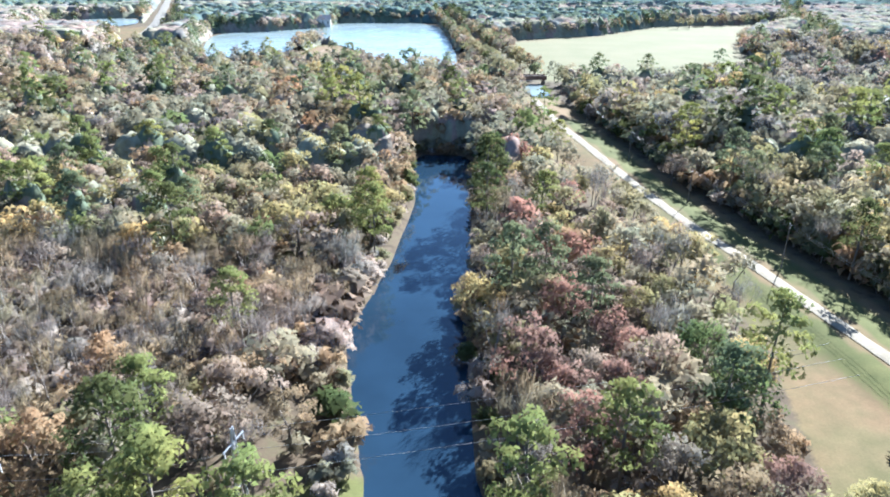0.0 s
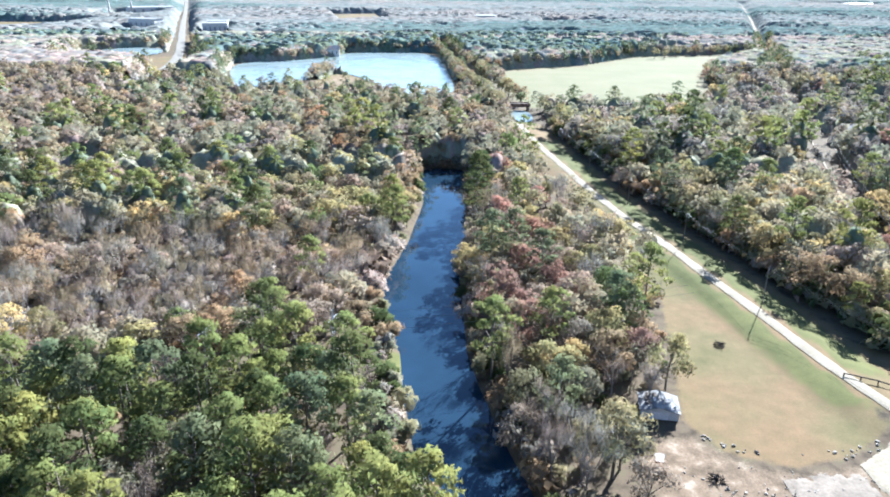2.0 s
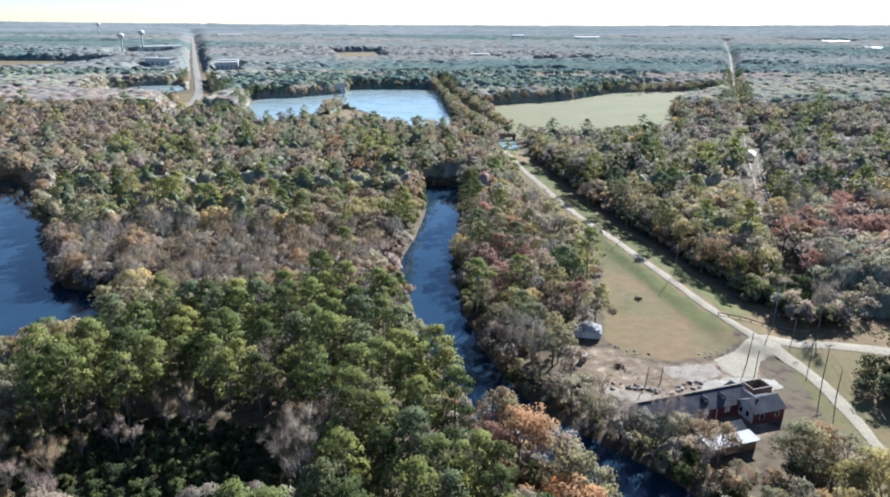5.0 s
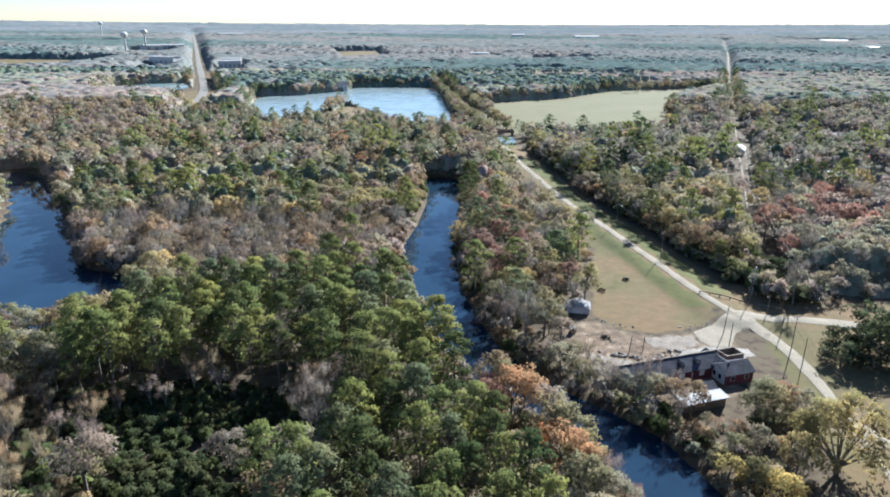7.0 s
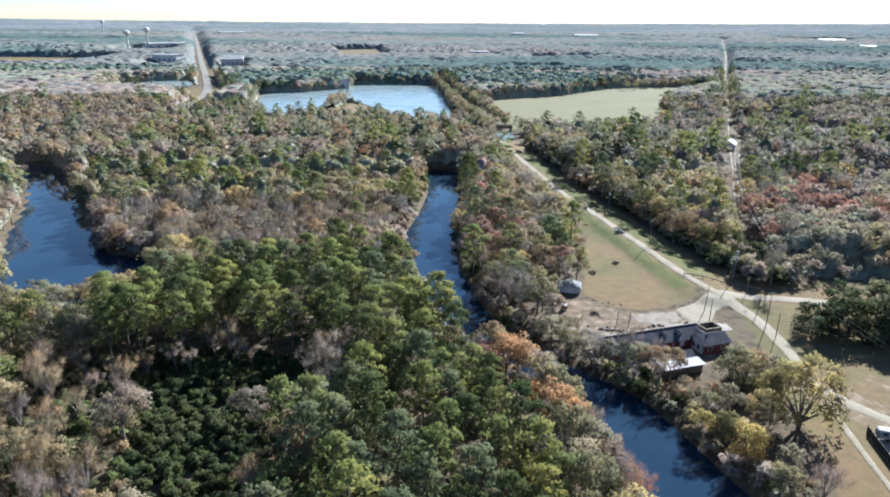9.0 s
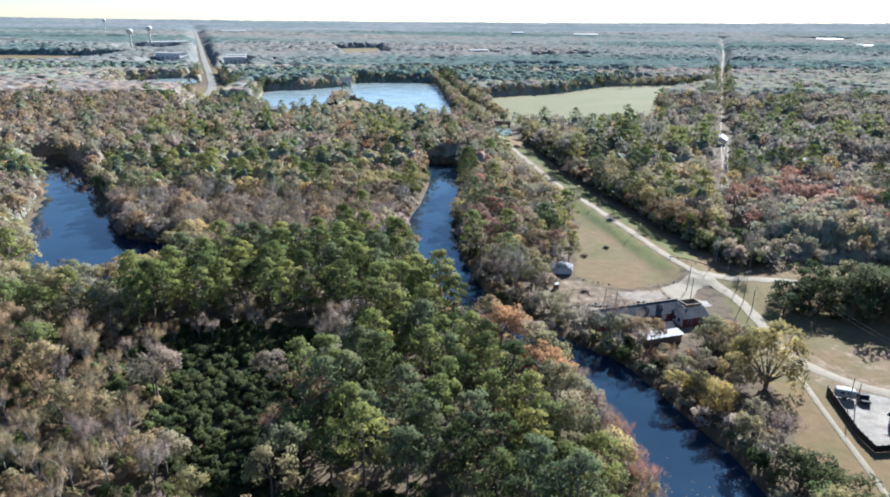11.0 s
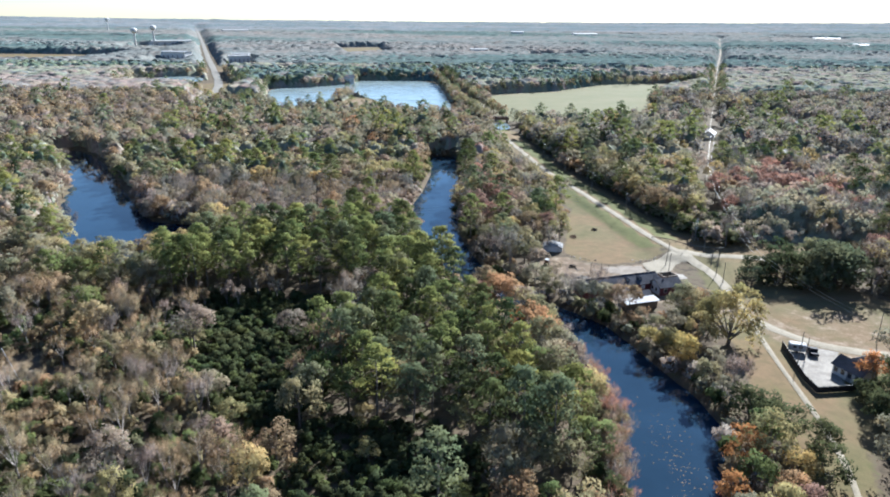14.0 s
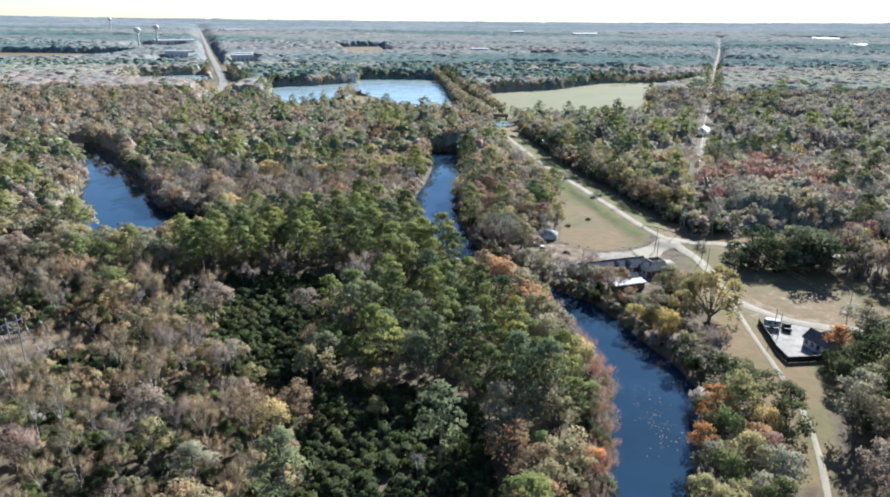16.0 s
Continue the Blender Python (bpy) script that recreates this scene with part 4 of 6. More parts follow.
x1, y1 = grid(-330, 420, -22, 235, 5.5)
x2, y2 = grid(-480, 520, 235, 500, 8.0)
px, py = np.concatenate([x1, x2]), np.concatenate([y1, y2])
keep = in_view_fan(px, py, 45) & ~clear_of_trees(px, py)
for lx, ly, *_ in LANDMARKS:
    keep &= np.hypot(px - lx, py - ly) > (7.5 if lx == 62.2 else 3.2)
left_x = np.interp(py, [p[1] for p in LEFT_BANK[::-1]], [p[0] for p in LEFT_BANK[::-1]])
keep &= ~((py < 66) & (py > -25) & (px < left_x + 1) & (px > left_x - 4.6))  # reedy strip along the left bank
px, py = px[keep], py[keep]
pk = kinds_at(px, py)
keep = ~np.isin(pk, ["S"]) | (rng.random(px.size) < 0.9)
px, py, pk = px[keep], py[keep], pk[keep]
ptint = np.array([TINTS[c][1][rng.integers(len(TINTS[c][1]))] for c in pk])
pscale = rng.uniform(0.72, 1.12, px.size)
pkind0 = np.array([TINTS[c][0] for c in pk])
pscale = np.where(pk == "A", pscale * 0.85, pscale)
pscale = np.where(pk == "Z", pscale * 1.3, pscale)
pscale = np.where(pk == "H", pscale * rng.uniform(1.05, 1.55, px.size), pscale)
pscale = np.where((pk == "P") | (pk == "D"), rng.uniform(0.86, 1.14, px.size), pscale)
pscale = np.where((depth_in(RIVER, px, py) > -4) & (pkind0 != "pine"), pscale * 0.72, pscale)
front_of_hall = (px > 27) & (px < 62) & (py > 62) & (py < 92)
pscale = np.where(front_of_hall, pscale * np.where(px < 45, 0.66, 0.42), pscale)
edge_side = (line_distance(LEVEE_ROAD, px, py) < 16) & (py > 118)


def levee_all(y):
    return np.interp(y, [p[1] for p in LEVEE_ROAD[::-1]], [p[0] for p in LEVEE_ROAD[::-1]])


levee_x = levee_all(py)
pscale = np.where(edge_side & (px < levee_x), pscale * 0.78, pscale)
pscale = np.where((px > levee_x) & (py > 122) & (py < 330) & (px < 175), pscale * 1.08, pscale)
pscale = np.where((px > 66) & (px < 130) & (py > 118) & (depth_in(CLEARING, px, py) > -12), pscale * 0.62, pscale)
pscale = np.where((px > 40) & (px < 230) & (py > 330) & (py < 430), pscale * 0.74, pscale)
pscale = np.where((py > 370) & (px > -190) & (px < 30), pscale * 0.62, pscale)
px = np.concatenate([px, [t[0] for t in LANDMARKS]])
py = np.concatenate([py, [t[1] for t in LANDMARKS]])
pk = np.concatenate([pk, [t[2] for t in LANDMARKS]])
ptint = np.concatenate([ptint, [t[3] for t in LANDMARKS]])
pscale = np.concatenate([pscale, [t[4] for t in LANDMARKS]])
pz = height(px, py)
pz = np.where(((pk == "H") | (ptint == "gold")) & (pk != "J"), pz - np.where(pk == "H", 2.9, 1.5) * pscale, pz)  # boughs sweep the ground
# right of the levee most trees are recoloured paler, for haze and backlight
pale = {"olive_a": "silver", "olive_b": "silver", "brown": "ash", "pink": "ash", "olive_c": "olive_b", "twig_b": "twig_a", "twig_c": "twig_a", "green": "olive_a"}
open_side = (px > levee_all(py) + 15) & (py > 125) & (rng.random(px.size) < 0.62)
ptint = np.where(open_side, [pale.get(t, t) for t in ptint.tolist()], ptint)
pz = np.where(pk == "J", pz - 1.9 * pscale, pz)
pturn = rng.uniform(0, 360, px.size)
pkind = np.array([TINTS[c][0] for c in pk])
autumn = np.isin(ptint, ["gold", "bright_gold", "rust", "tan", "yellow", "orange", "red", "pink", "brown"]) & (pkind == "broadleaf")
pclass = np.where(autumn, "autumn", pkind)

LABELS = {
    "evergreen_pale": "dense grey-green evergreen tree with foliage to the ground",
    "silver": "hardwood tree with olive leaves paled by painted haze", "bright_gold": "hardwood tree in bright golden yellow leaf", "ash": "hardwood tree with mauve-brown leaves greyed by painted haze", "reddish": "bare tree with thin reddish twigs",
    "evergreen": "dense dark evergreen tree with foliage to the ground", "green": "hardwood tree in full green leaf", "gold": "hardwood tree with bright golden autumn leaves", "rust": "hardwood tree with bright orange autumn leaves", "tan": "hardwood tree with dry tan leaves",
    "pine_a": "tall pine with a bare trunk and green crown", "pine_b": "tall pine with a sunlit yellowish-green crown", "pine_c": "tall pine with a dark green crown", "pine_d": "tall pine with a bluish-green crown",
    "olive_a": "hardwood tree with thinning olive-green leaves", "olive_b": "hardwood tree with dull grey-green leaves", "olive_c": "hardwood tree with yellow-green autumn leaves",
    "yellow": "hardwood tree with yellow autumn leaves", "orange": "hardwood tree with orange autumn leaves", "red": "hardwood tree with rust-red autumn leaves", "brown": "hardwood tree with brown autumn leaves", "pink": "hardwood tree with faded pinkish-brown leaves",
    "twig_a": "bare leafless tree with grey twigs", "twig_b": "bare leafless tree with tan twigs", "twig_c": "bare leafless tree with mauve-grey twigs",
}
TREE_NAME = {"pine": "pine_tree", "broadleaf": "hardwood_tree", "spreading": "spreading_tree", "autumn": "autumn_tree", "bare": "bare_tree", "shrub": "shrub"}
single = np.zeros(px.size, bool)
is_landmark = np.arange(px.size) >= px.size - len(LANDMARKS)
for cls in TREE_NAME:
    own = np.where(pclass == cls)[0]
    near_first = own[np.argsort(np.hypot((px[own] - 5) * 0.75, py[own] - 44) - 1000 * is_landmark[own])]
    single[near_first[: 240 if cls != "shrub" else 160]] = True

PROTOS = {}
for kind, make in MAKERS.items():
    for i in range(5 if kind != "spreading" else 3):
        (wv, wt, wn), (cv, ct, cn) = make(np.random.default_rng(100 + i), "near")
        trunk_me = fast_mesh("trunk", wv, wt, [PALE_BARK if kind == "bare" else BARK], None, wn)
        crown_me = fast_mesh("crown", cv, ct, [LEAF["olive_a"]], None, cn)
        root = new(TREE_NAME[kind])
        for nm, mesh in (("trunk", trunk_me), ("crown", crown_me)):
            ob = new(nm, mesh)
            ob.parent = root
        PROTOS[kind, i] = root
for n, t in enumerate(np.where(single)[0]):
    kind, cls, tint = str(pkind[t]), str(pclass[t]), str(ptint[t])
    root = PROTOS[kind, n % (5 if kind != "spreading" else 3)]
    s = float(pscale[t])
    ob = copy_thing(root, pose(float(px[t]), float(py[t]), float(pz[t]) - 0.05, 0, 0, float(pturn[t])))
    wide = 1.2 if tint.startswith("evergreen") else 1.0
    ob.scale = (s * wide, s * wide, s * float(rng.uniform(0.92, 1.1)))
    ob.name = TREE_NAME[cls]
    label = LABELS[tint] if cls != "shrub" else "low leafy shrub on the forest floor"
    tagged(ob, label, "shrub" if cls == "shrub" else "tree", "shrubs" if cls == "shrub" else "woodland trees")
    for child in ob.children:
        if child.name.startswith("crown"):
            child.material_slots[0].link = "OBJECT"
            child.material_slots[0].material = LEAF[tint]
for root in PROTOS.values():
    for child in list(root.children):
        bpy.data.objects.remove(child)
    bpy.data.objects.remove(root)


def woods(name, label, kind, lod, x, y, z, tint, scale, turn, shapes=4):
    """Many trees of one kind joined into one mesh, one material a tint."""
    if not len(x):
        return
    names = sorted(set(tint))
    protos = [MAKERS[kind](np.random.default_rng(500 + i), lod) for i in range(shapes)]
    Vs, Ts, Ms, Ns, o = [], [], [], [], 0
    which = rng.integers(shapes, size=len(x))
    slot = np.array([names.index(v) + 1 for v in tint])
    for i, (wood, crown) in enumerate(protos):
        sel = np.where(which == i)[0]
        if not len(sel):
            continue
        v, t, nr = join([wood, crown])
        c, s = np.cos(turn[sel]), np.sin(turn[sel])
        q = v[None] * (scale[sel, None, None] * np.array([1, 1, 1.0]))
        W = np.stack([q[..., 0] * c[:, None] - q[..., 1] * s[:, None] + x[sel, None], q[..., 0] * s[:, None] + q[..., 1] * c[:, None] + y[sel, None], q[..., 2] + z[sel, None]], -1)
        Vs.append(W.reshape(-1, 3))
        Ns.append(np.stack([nr[None, :, 0] * c[:, None] - nr[None, :, 1] * s[:, None], nr[None, :, 0] * s[:, None] + nr[None, :, 1] * c[:, None], np.repeat(nr[None, :, 2], len(sel), 0)], -1).reshape(-1, 3))
        Ts.append((t[None] + (np.arange(len(sel)) * len(v))[:, None, None] + o).reshape(-1, 3))
        m = np.zeros((len(sel), len(t)), np.int32)
        m[:, len(wood[1]):] = slot[sel, None]
        Ms.append(m.ravel())
        o += len(sel) * len(v)
    me = fast_mesh(name, np.concatenate(Vs), np.concatenate(Ts), [PALE_BARK if kind == "bare" else BARK] + [LEAF[n] for n in names], np.concatenate(Ms), np.concatenate(Ns))
    tagged(new(name, me), label, "woods", kind="stuff")


rest = ~single
for kind, label in (("pine", "stands of green pines beyond the river"), ("broadleaf", "mixed hardwoods in olive, yellow and rust autumn leaf"), ("bare", "bare leafless hardwoods with grey twigs"), ("shrub", "low shrubs and undergrowth")):
    s = rest & (pkind == kind) & (py < 250)
    woods(kind + "_woods", label, kind, "mid", px[s], py[s], pz[s], ptint[s], pscale[s], np.radians(pturn[s]))
    s = rest & (pkind == kind) & (py >= 250)
    # about half the trees past y=250 get greyer tints, haze painted into leaves
    haze_fade = {"olive_a": "olive_b", "brown": "twig_b", "green": "olive_a", "pine_b": "pine_d", "olive_c": "olive_b"}
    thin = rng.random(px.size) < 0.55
    ptint = np.where(s & thin, [haze_fade.get(t, t) for t in ptint.tolist()], ptint)
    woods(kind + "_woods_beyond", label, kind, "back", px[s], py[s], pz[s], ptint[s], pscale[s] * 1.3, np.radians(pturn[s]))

# undergrowth along the banks and under the trees
ux, uy = grid(-120, 130, -22, 295, 3.0)
dr = np.maximum(depth_in(RIVER, ux, uy), depth_in(LAGOON, ux, uy))
keep = in_view_fan(ux, uy, 5) & (dr < -0.9) & ~clear_of_trees(ux, np.where(dr > -6, 1e6, uy)) & ((dr > -5) | (rng.random(ux.size) < np.where((ux < -20) & (uy < 88), 0.95, np.where(uy > 215, 0.0, 0.28))) | inside(ZONES[2][0], ux, uy) | inside(ZONES[3][0], ux, uy) | inside(next(z for z, m in ZONES if m.get("A") == 0.55), ux, uy))
ux, uy = ux[keep], uy[keep]
BARE_BAND = next(z for z, m in ZONES if m.get("A") == 0.55)
# undergrowth here takes only the darkest tints, in place of shade
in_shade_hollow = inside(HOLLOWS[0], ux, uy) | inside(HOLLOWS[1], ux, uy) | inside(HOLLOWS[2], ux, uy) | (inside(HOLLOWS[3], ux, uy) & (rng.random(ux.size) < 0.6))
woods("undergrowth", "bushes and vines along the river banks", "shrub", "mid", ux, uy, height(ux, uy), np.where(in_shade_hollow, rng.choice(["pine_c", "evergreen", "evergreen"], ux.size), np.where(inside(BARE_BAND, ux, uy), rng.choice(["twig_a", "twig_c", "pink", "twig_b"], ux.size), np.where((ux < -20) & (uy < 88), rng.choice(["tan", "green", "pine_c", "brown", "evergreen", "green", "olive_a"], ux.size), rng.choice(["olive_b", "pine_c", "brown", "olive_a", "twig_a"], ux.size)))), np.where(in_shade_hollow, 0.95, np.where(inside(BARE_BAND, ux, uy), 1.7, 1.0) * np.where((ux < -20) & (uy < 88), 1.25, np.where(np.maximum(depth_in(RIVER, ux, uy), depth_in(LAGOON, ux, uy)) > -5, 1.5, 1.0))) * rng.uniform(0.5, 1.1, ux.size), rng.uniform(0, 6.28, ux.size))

# a second, denser layer of dark vines paints the hollows' shade
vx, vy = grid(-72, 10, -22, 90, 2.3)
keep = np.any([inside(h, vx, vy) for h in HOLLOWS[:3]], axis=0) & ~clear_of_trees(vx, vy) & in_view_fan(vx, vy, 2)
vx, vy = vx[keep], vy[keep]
woods("hollow_vines", "low vines and bushes filling the hollows, shade painted into their dark tint", "shrub", "mid", vx, vy, height(vx, vy) - 0.3, rng.choice(["evergreen", "pine_c", "evergreen"], vx.size), rng.uniform(0.45, 0.9, vx.size), rng.uniform(0, 6.28, vx.size))

# thick edge of the woods along the levee
wx, wy = grid(40, 112, 124, 342, 2.6)
keep = (wx - levee_all(wy) > 14.4) & (wx - levee_all(wy) < 31) & ~clear_of_trees(wx, wy)
wx, wy = wx[keep], wy[keep]
woods("edge_brush", "thick leafy brush along the edge of the woods", "shrub", "mid", wx, wy, height(wx, wy), rng.choice(["olive_a", "ash", "pine_c", "silver", "brown", "evergreen_pale"], wx.size), rng.uniform(1.3, 2.3, wx.size), rng.uniform(0, 6.28, wx.size))

# reddish brush overhanging the left bank
ky = np.repeat(np.arange(-22, 68, 1.5), 2) + rng.normal(0, 0.5, 120)
kx = np.interp(ky, [p[1] for p in LEFT_BANK[::-1]], [p[0] for p in LEFT_BANK[::-1]]) - np.tile([0.6, 3.0], 60) + rng.normal(0, 0.5, 120)
woods("bank_brush", "thin reddish and mauve brush overhanging the river bank", "bare", "mid", kx, ky, height(kx, ky) - 0.9, rng.choice(["reddish", "twig_c", "reddish", "twig_c", "twig_b"], 120), rng.uniform(0.38, 0.6, 120), rng.uniform(0, 6.28, 120))

# hedgerows along the gravel bed and round the meadow
hx, hy = [], []
for line, side, gap in ((RAIL_LINE, 7.5, 4.5), (RAIL_LINE, -7.5, 4.5), ([(30, 606), (70, 612), (112, 624)], 0, 6), ([(122, 650), (171, 664)], 0, 6), ([(184, 650), (196, 653)], 0, 5), ([(200, 668), (278, 700)], 0, 7)):
    for (ax, ay), (bx_, by_) in zip(line, line[1:]):
        n = max(2, int(math.hypot(bx_ - ax, by_ - ay) / gap))
        nx, ny = -(by_ - ay), bx_ - ax
        k = side / math.hypot(nx, ny)
        for i in range(n):
            hx.append(ax + (bx_ - ax) * i / n + nx * k + rng.normal(0, 1.2))
            hy.append(ay + (by_ - ay) * i / n + ny * k + rng.normal(0, 1.2))
hx, hy = np.array(hx), np.array(hy)
woods("hedgerows", "hedgerows of grey-brown trees round the meadow", "broadleaf", "back", hx, hy, height(hx, hy), rng.choice(["olive_a", "olive_b", "brown", "pine_d", "olive_a"], hx.size), rng.uniform(0.75, 1.05, hx.size), rng.uniform(0, 6.28, hx.size))


def canopy_material(name, colour, contrast, scale):
    """A closed canopy far off: crowns differ in tone, with leafy grain and relief."""
    m, nodes, links, b = material(name, 1.0, 0.0, 0.0)
    clump, drift = noise_node(nodes, links, scale, 4), noise_node(nodes, links, 0.012, 4)
    grain = ramp_node(nodes, links, clump.outputs["Fac"], [(0.3, (1 - contrast,) * 3), (0.72, (1 + contrast,) * 3)])
    warm = ramp_node(nodes, links, drift.outputs["Fac"], [(0.32, (0.86, 0.94, 0.95)), (0.68, (1.16, 1.05, 0.98))])
    col = mix_node(nodes, links, 1.0, colour, grain.outputs["Color"], "MULTIPLY")
    col = mix_node(nodes, links, 1.0, col, warm.outputs["Color"], "MULTIPLY")
    links.new(col, b.inputs["Base Color"])
    bp = nodes.new("ShaderNodeBump")
    bp.inputs["Strength"].default_value, bp.inputs["Distance"].default_value = 1.4 * contrast, 0.8
    links.new(clump.outputs["Fac"], bp.inputs["Height"])
    links.new(bp.outputs["Normal"], b.inputs["Normal"])
    return m


# all tones are lifted, the far and remote ones blued: painted haze
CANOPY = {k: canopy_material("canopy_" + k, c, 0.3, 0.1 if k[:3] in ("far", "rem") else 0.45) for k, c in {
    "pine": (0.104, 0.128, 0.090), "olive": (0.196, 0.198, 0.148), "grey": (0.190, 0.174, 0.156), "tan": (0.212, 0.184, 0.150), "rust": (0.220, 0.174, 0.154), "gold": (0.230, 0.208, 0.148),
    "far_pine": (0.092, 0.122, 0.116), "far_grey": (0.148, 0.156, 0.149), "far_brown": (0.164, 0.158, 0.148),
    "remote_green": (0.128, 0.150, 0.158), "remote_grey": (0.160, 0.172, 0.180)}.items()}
CANOPY_OF = {"P": "pine", "D": "pine", "H": "pine", "O": "olive", "G": "olive", "Y": "gold", "N": "rust", "R": "rust", "B": "tan", "K": "rust", "X": "tan", "T": "grey", "A": "tan"}


def canopy_sheet(name, label, tx, ty, radius, top, tone, x0, x1, y0, y1, gap, floor, seed, base=0.62, rough=0.05, skip=()):
    """The closed roof of a wood: one dome of foliage a tree, ragged, on a low understory."""
    r = np.random.default_rng(seed)
    X, Y = np.meshgrid(np.arange(x0, x1 + gap, gap), np.arange(y0, y1 + gap, gap))
    X = X + r.uniform(-0.4, 0.4, X.shape) * gap
    Y = Y + r.uniform(-0.4, 0.4, Y.shape) * gap
    off = clear_of_trees(X, Y)
    for poly in skip:
        off |= inside(poly, X, Y)
    H = np.full(X.shape, floor) + r.uniform(-0.6, 0.6, X.shape)
    names = list(CANOPY)
    C = np.full(X.shape, names.index("olive" if gap < 3 else "far_grey"))
    codes = np.array([names.index(t) for t in tone])
    for i in range(len(tx)):
        ja, jb = int((tx[i] - radius[i] - x0) / gap), int((tx[i] + radius[i] - x0) / gap) + 2
        ia, ib = int((ty[i] - radius[i] - y0) / gap), int((ty[i] + radius[i] - y0) / gap) + 2
        if ja < 0 or ia < 0 or jb > X.shape[1] or ib > X.shape[0]:
            continue
        d2 = ((X[ia:ib, ja:jb] - tx[i]) ** 2 + (Y[ia:ib, ja:jb] - ty[i]) ** 2) / radius[i] ** 2
        h = top[i] * (base + (1 - base) * np.clip(1 - d2, 0, 1) ** 0.6) * (d2 < 1)
        up = h > H[ia:ib, ja:jb]
        H[ia:ib, ja:jb] = np.where(up, h, H[ia:ib, ja:jb])
        C[ia:ib, ja:jb] = np.where(up, codes[i], C[ia:ib, ja:jb])
    fall = np.ones(X.shape)
    edge = off
    for k in (0.35, 0.6, 0.82):
        grown = edge.copy()
        for axis in (0, 1):
            grown |= np.roll(edge, 1, axis) | np.roll(edge, -1, axis)
        fall = np.where(grown & ~edge, k, fall)
        edge = grown
    if gap < 1.8:  # the trees' own leaves close the edges of the near sheets
        off = edge
    H = H * fall * (1 + r.normal(0, rough, H.shape))
    Z = height(X, Y) + np.where(off, -0.8, H)
    n, m = X.shape
    i = np.arange(n * m).reshape(n, m)
    q = np.stack([i[:-1, :-1], i[:-1, 1:], i[1:, 1:], i[1:, :-1]], -1).reshape(-1, 4)
    q = q[in_view_fan(X.ravel()[q[:, 0]], Y.ravel()[q[:, 0]], 40) & (~off.ravel()[q]).any(1)]
    me = fast_mesh(name, np.stack([X.ravel(), Y.ravel(), Z.ravel()], 1), q, [CANOPY[k] for k in names], C.ravel()[q[:, 0]])
    if gap > 1.8:
        me.polygons.foreach_set("use_smooth", np.ones(len(me.polygons), bool))
    tagged(new(name, me), label, "woods", kind="stuff")


# crowns of the woods past the river's end, under their leaves
far_trees = py > 236
core = far_trees & (pkind != "shrub")
canopy_sheet("canopy_beyond", "closed canopy of mixed woods in autumn leaf", px[core], py[core], np.where(pkind[core] == "pine", 3.2, 4.1) * pscale[core] * 1.15, np.where(pkind[core] == "pine", 11.6, np.where(pkind[core] == "bare", 7.0, 9.4)) * pscale[core], [CANOPY_OF.get(str(c), "olive") for c in pk[core]], -470, 520, 236, 505, 1.35, 2.6, 5, 0.5, 0.05, ([(22, 230), (20, 352), (60, 352), (74, 230)],))

core = (py > 128) & (py <= 240) & np.isin(pkind, ["pine", "broadleaf"])
canopy_sheet("canopy_inner", "inner foliage of the mixed woods", px[core], py[core], np.where(pkind[core] == "pine", 2.6, 3.5) * pscale[core], np.where(pkind[core] == "pine", 10.0, 7.9) * pscale[core], [CANOPY_OF.get(str(c), "olive") for c in pk[core]], -330, 400, 128, 238, 1.1, 1.2, 6, 0.45, 0.05, (BARE_BAND, [(-50, 120), (-50, 242), (74, 242), (80, 180), (100, 120)]))


def wood_band(name, label, x0, x1, y0, y1, cell, gap, far, seed):
    """One band of distant woods: blocks of pines, hardwoods and bare trees."""
    r = np.random.default_rng(seed)
    x, y = grid(x0, x1, y0, y1, cell)
    keep = in_view_fan(x, y, 40) & ~clear_of_trees(x, y) & (np.sin(x * 0.013 + 2) * np.sin(y * 0.011) + r.normal(0, 0.5, x.size) > -1.0)
    x, y = x[keep], y[keep]
    pines = np.sin(x * 0.008 + y * 0.011) + 0.8 * np.sin(y * 0.021 - x * 0.005) + r.normal(0, 0.35, x.size) > 0.75
    for block in PINE_BLOCKS:
        pines |= inside(block, x, y) & (r.random(x.size) < 0.85)
    bare_here = np.sin(x * 0.006 - y * 0.009 + 1.3) + 0.7 * np.sin(y * 0.017 + 2) + r.normal(0, 0.4, x.size) > 0.3
    for block in GREY_BLOCKS:
        bare_here |= inside(block, x, y)
        pines &= ~inside(block, x, y)
    # far bands take the tones with haze mixed into the colour
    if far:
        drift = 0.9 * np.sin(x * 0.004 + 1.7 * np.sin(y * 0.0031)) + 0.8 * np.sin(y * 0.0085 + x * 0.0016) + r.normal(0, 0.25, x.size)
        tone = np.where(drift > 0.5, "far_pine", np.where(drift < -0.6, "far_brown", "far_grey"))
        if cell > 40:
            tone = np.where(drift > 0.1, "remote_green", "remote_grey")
    else:
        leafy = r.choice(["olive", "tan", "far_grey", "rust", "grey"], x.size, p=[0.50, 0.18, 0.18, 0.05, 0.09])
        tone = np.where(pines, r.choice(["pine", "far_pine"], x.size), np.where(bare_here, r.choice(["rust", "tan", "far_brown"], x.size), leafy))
    size = r.uniform(0.8, 1.2, x.size) * cell / 7.4
    canopy_sheet(name, label, x, y, np.where(pines, 4.2, 5.4) * size, np.where(pines, 11.5, np.where(bare_here, 9.0, 10.2)) * r.uniform(0.85, 1.15, x.size), list(tone), x0, x1, y0, y1, gap, 5.6, seed, 0.86 if not far else 0.955, 0.02 if not far else 0.008)


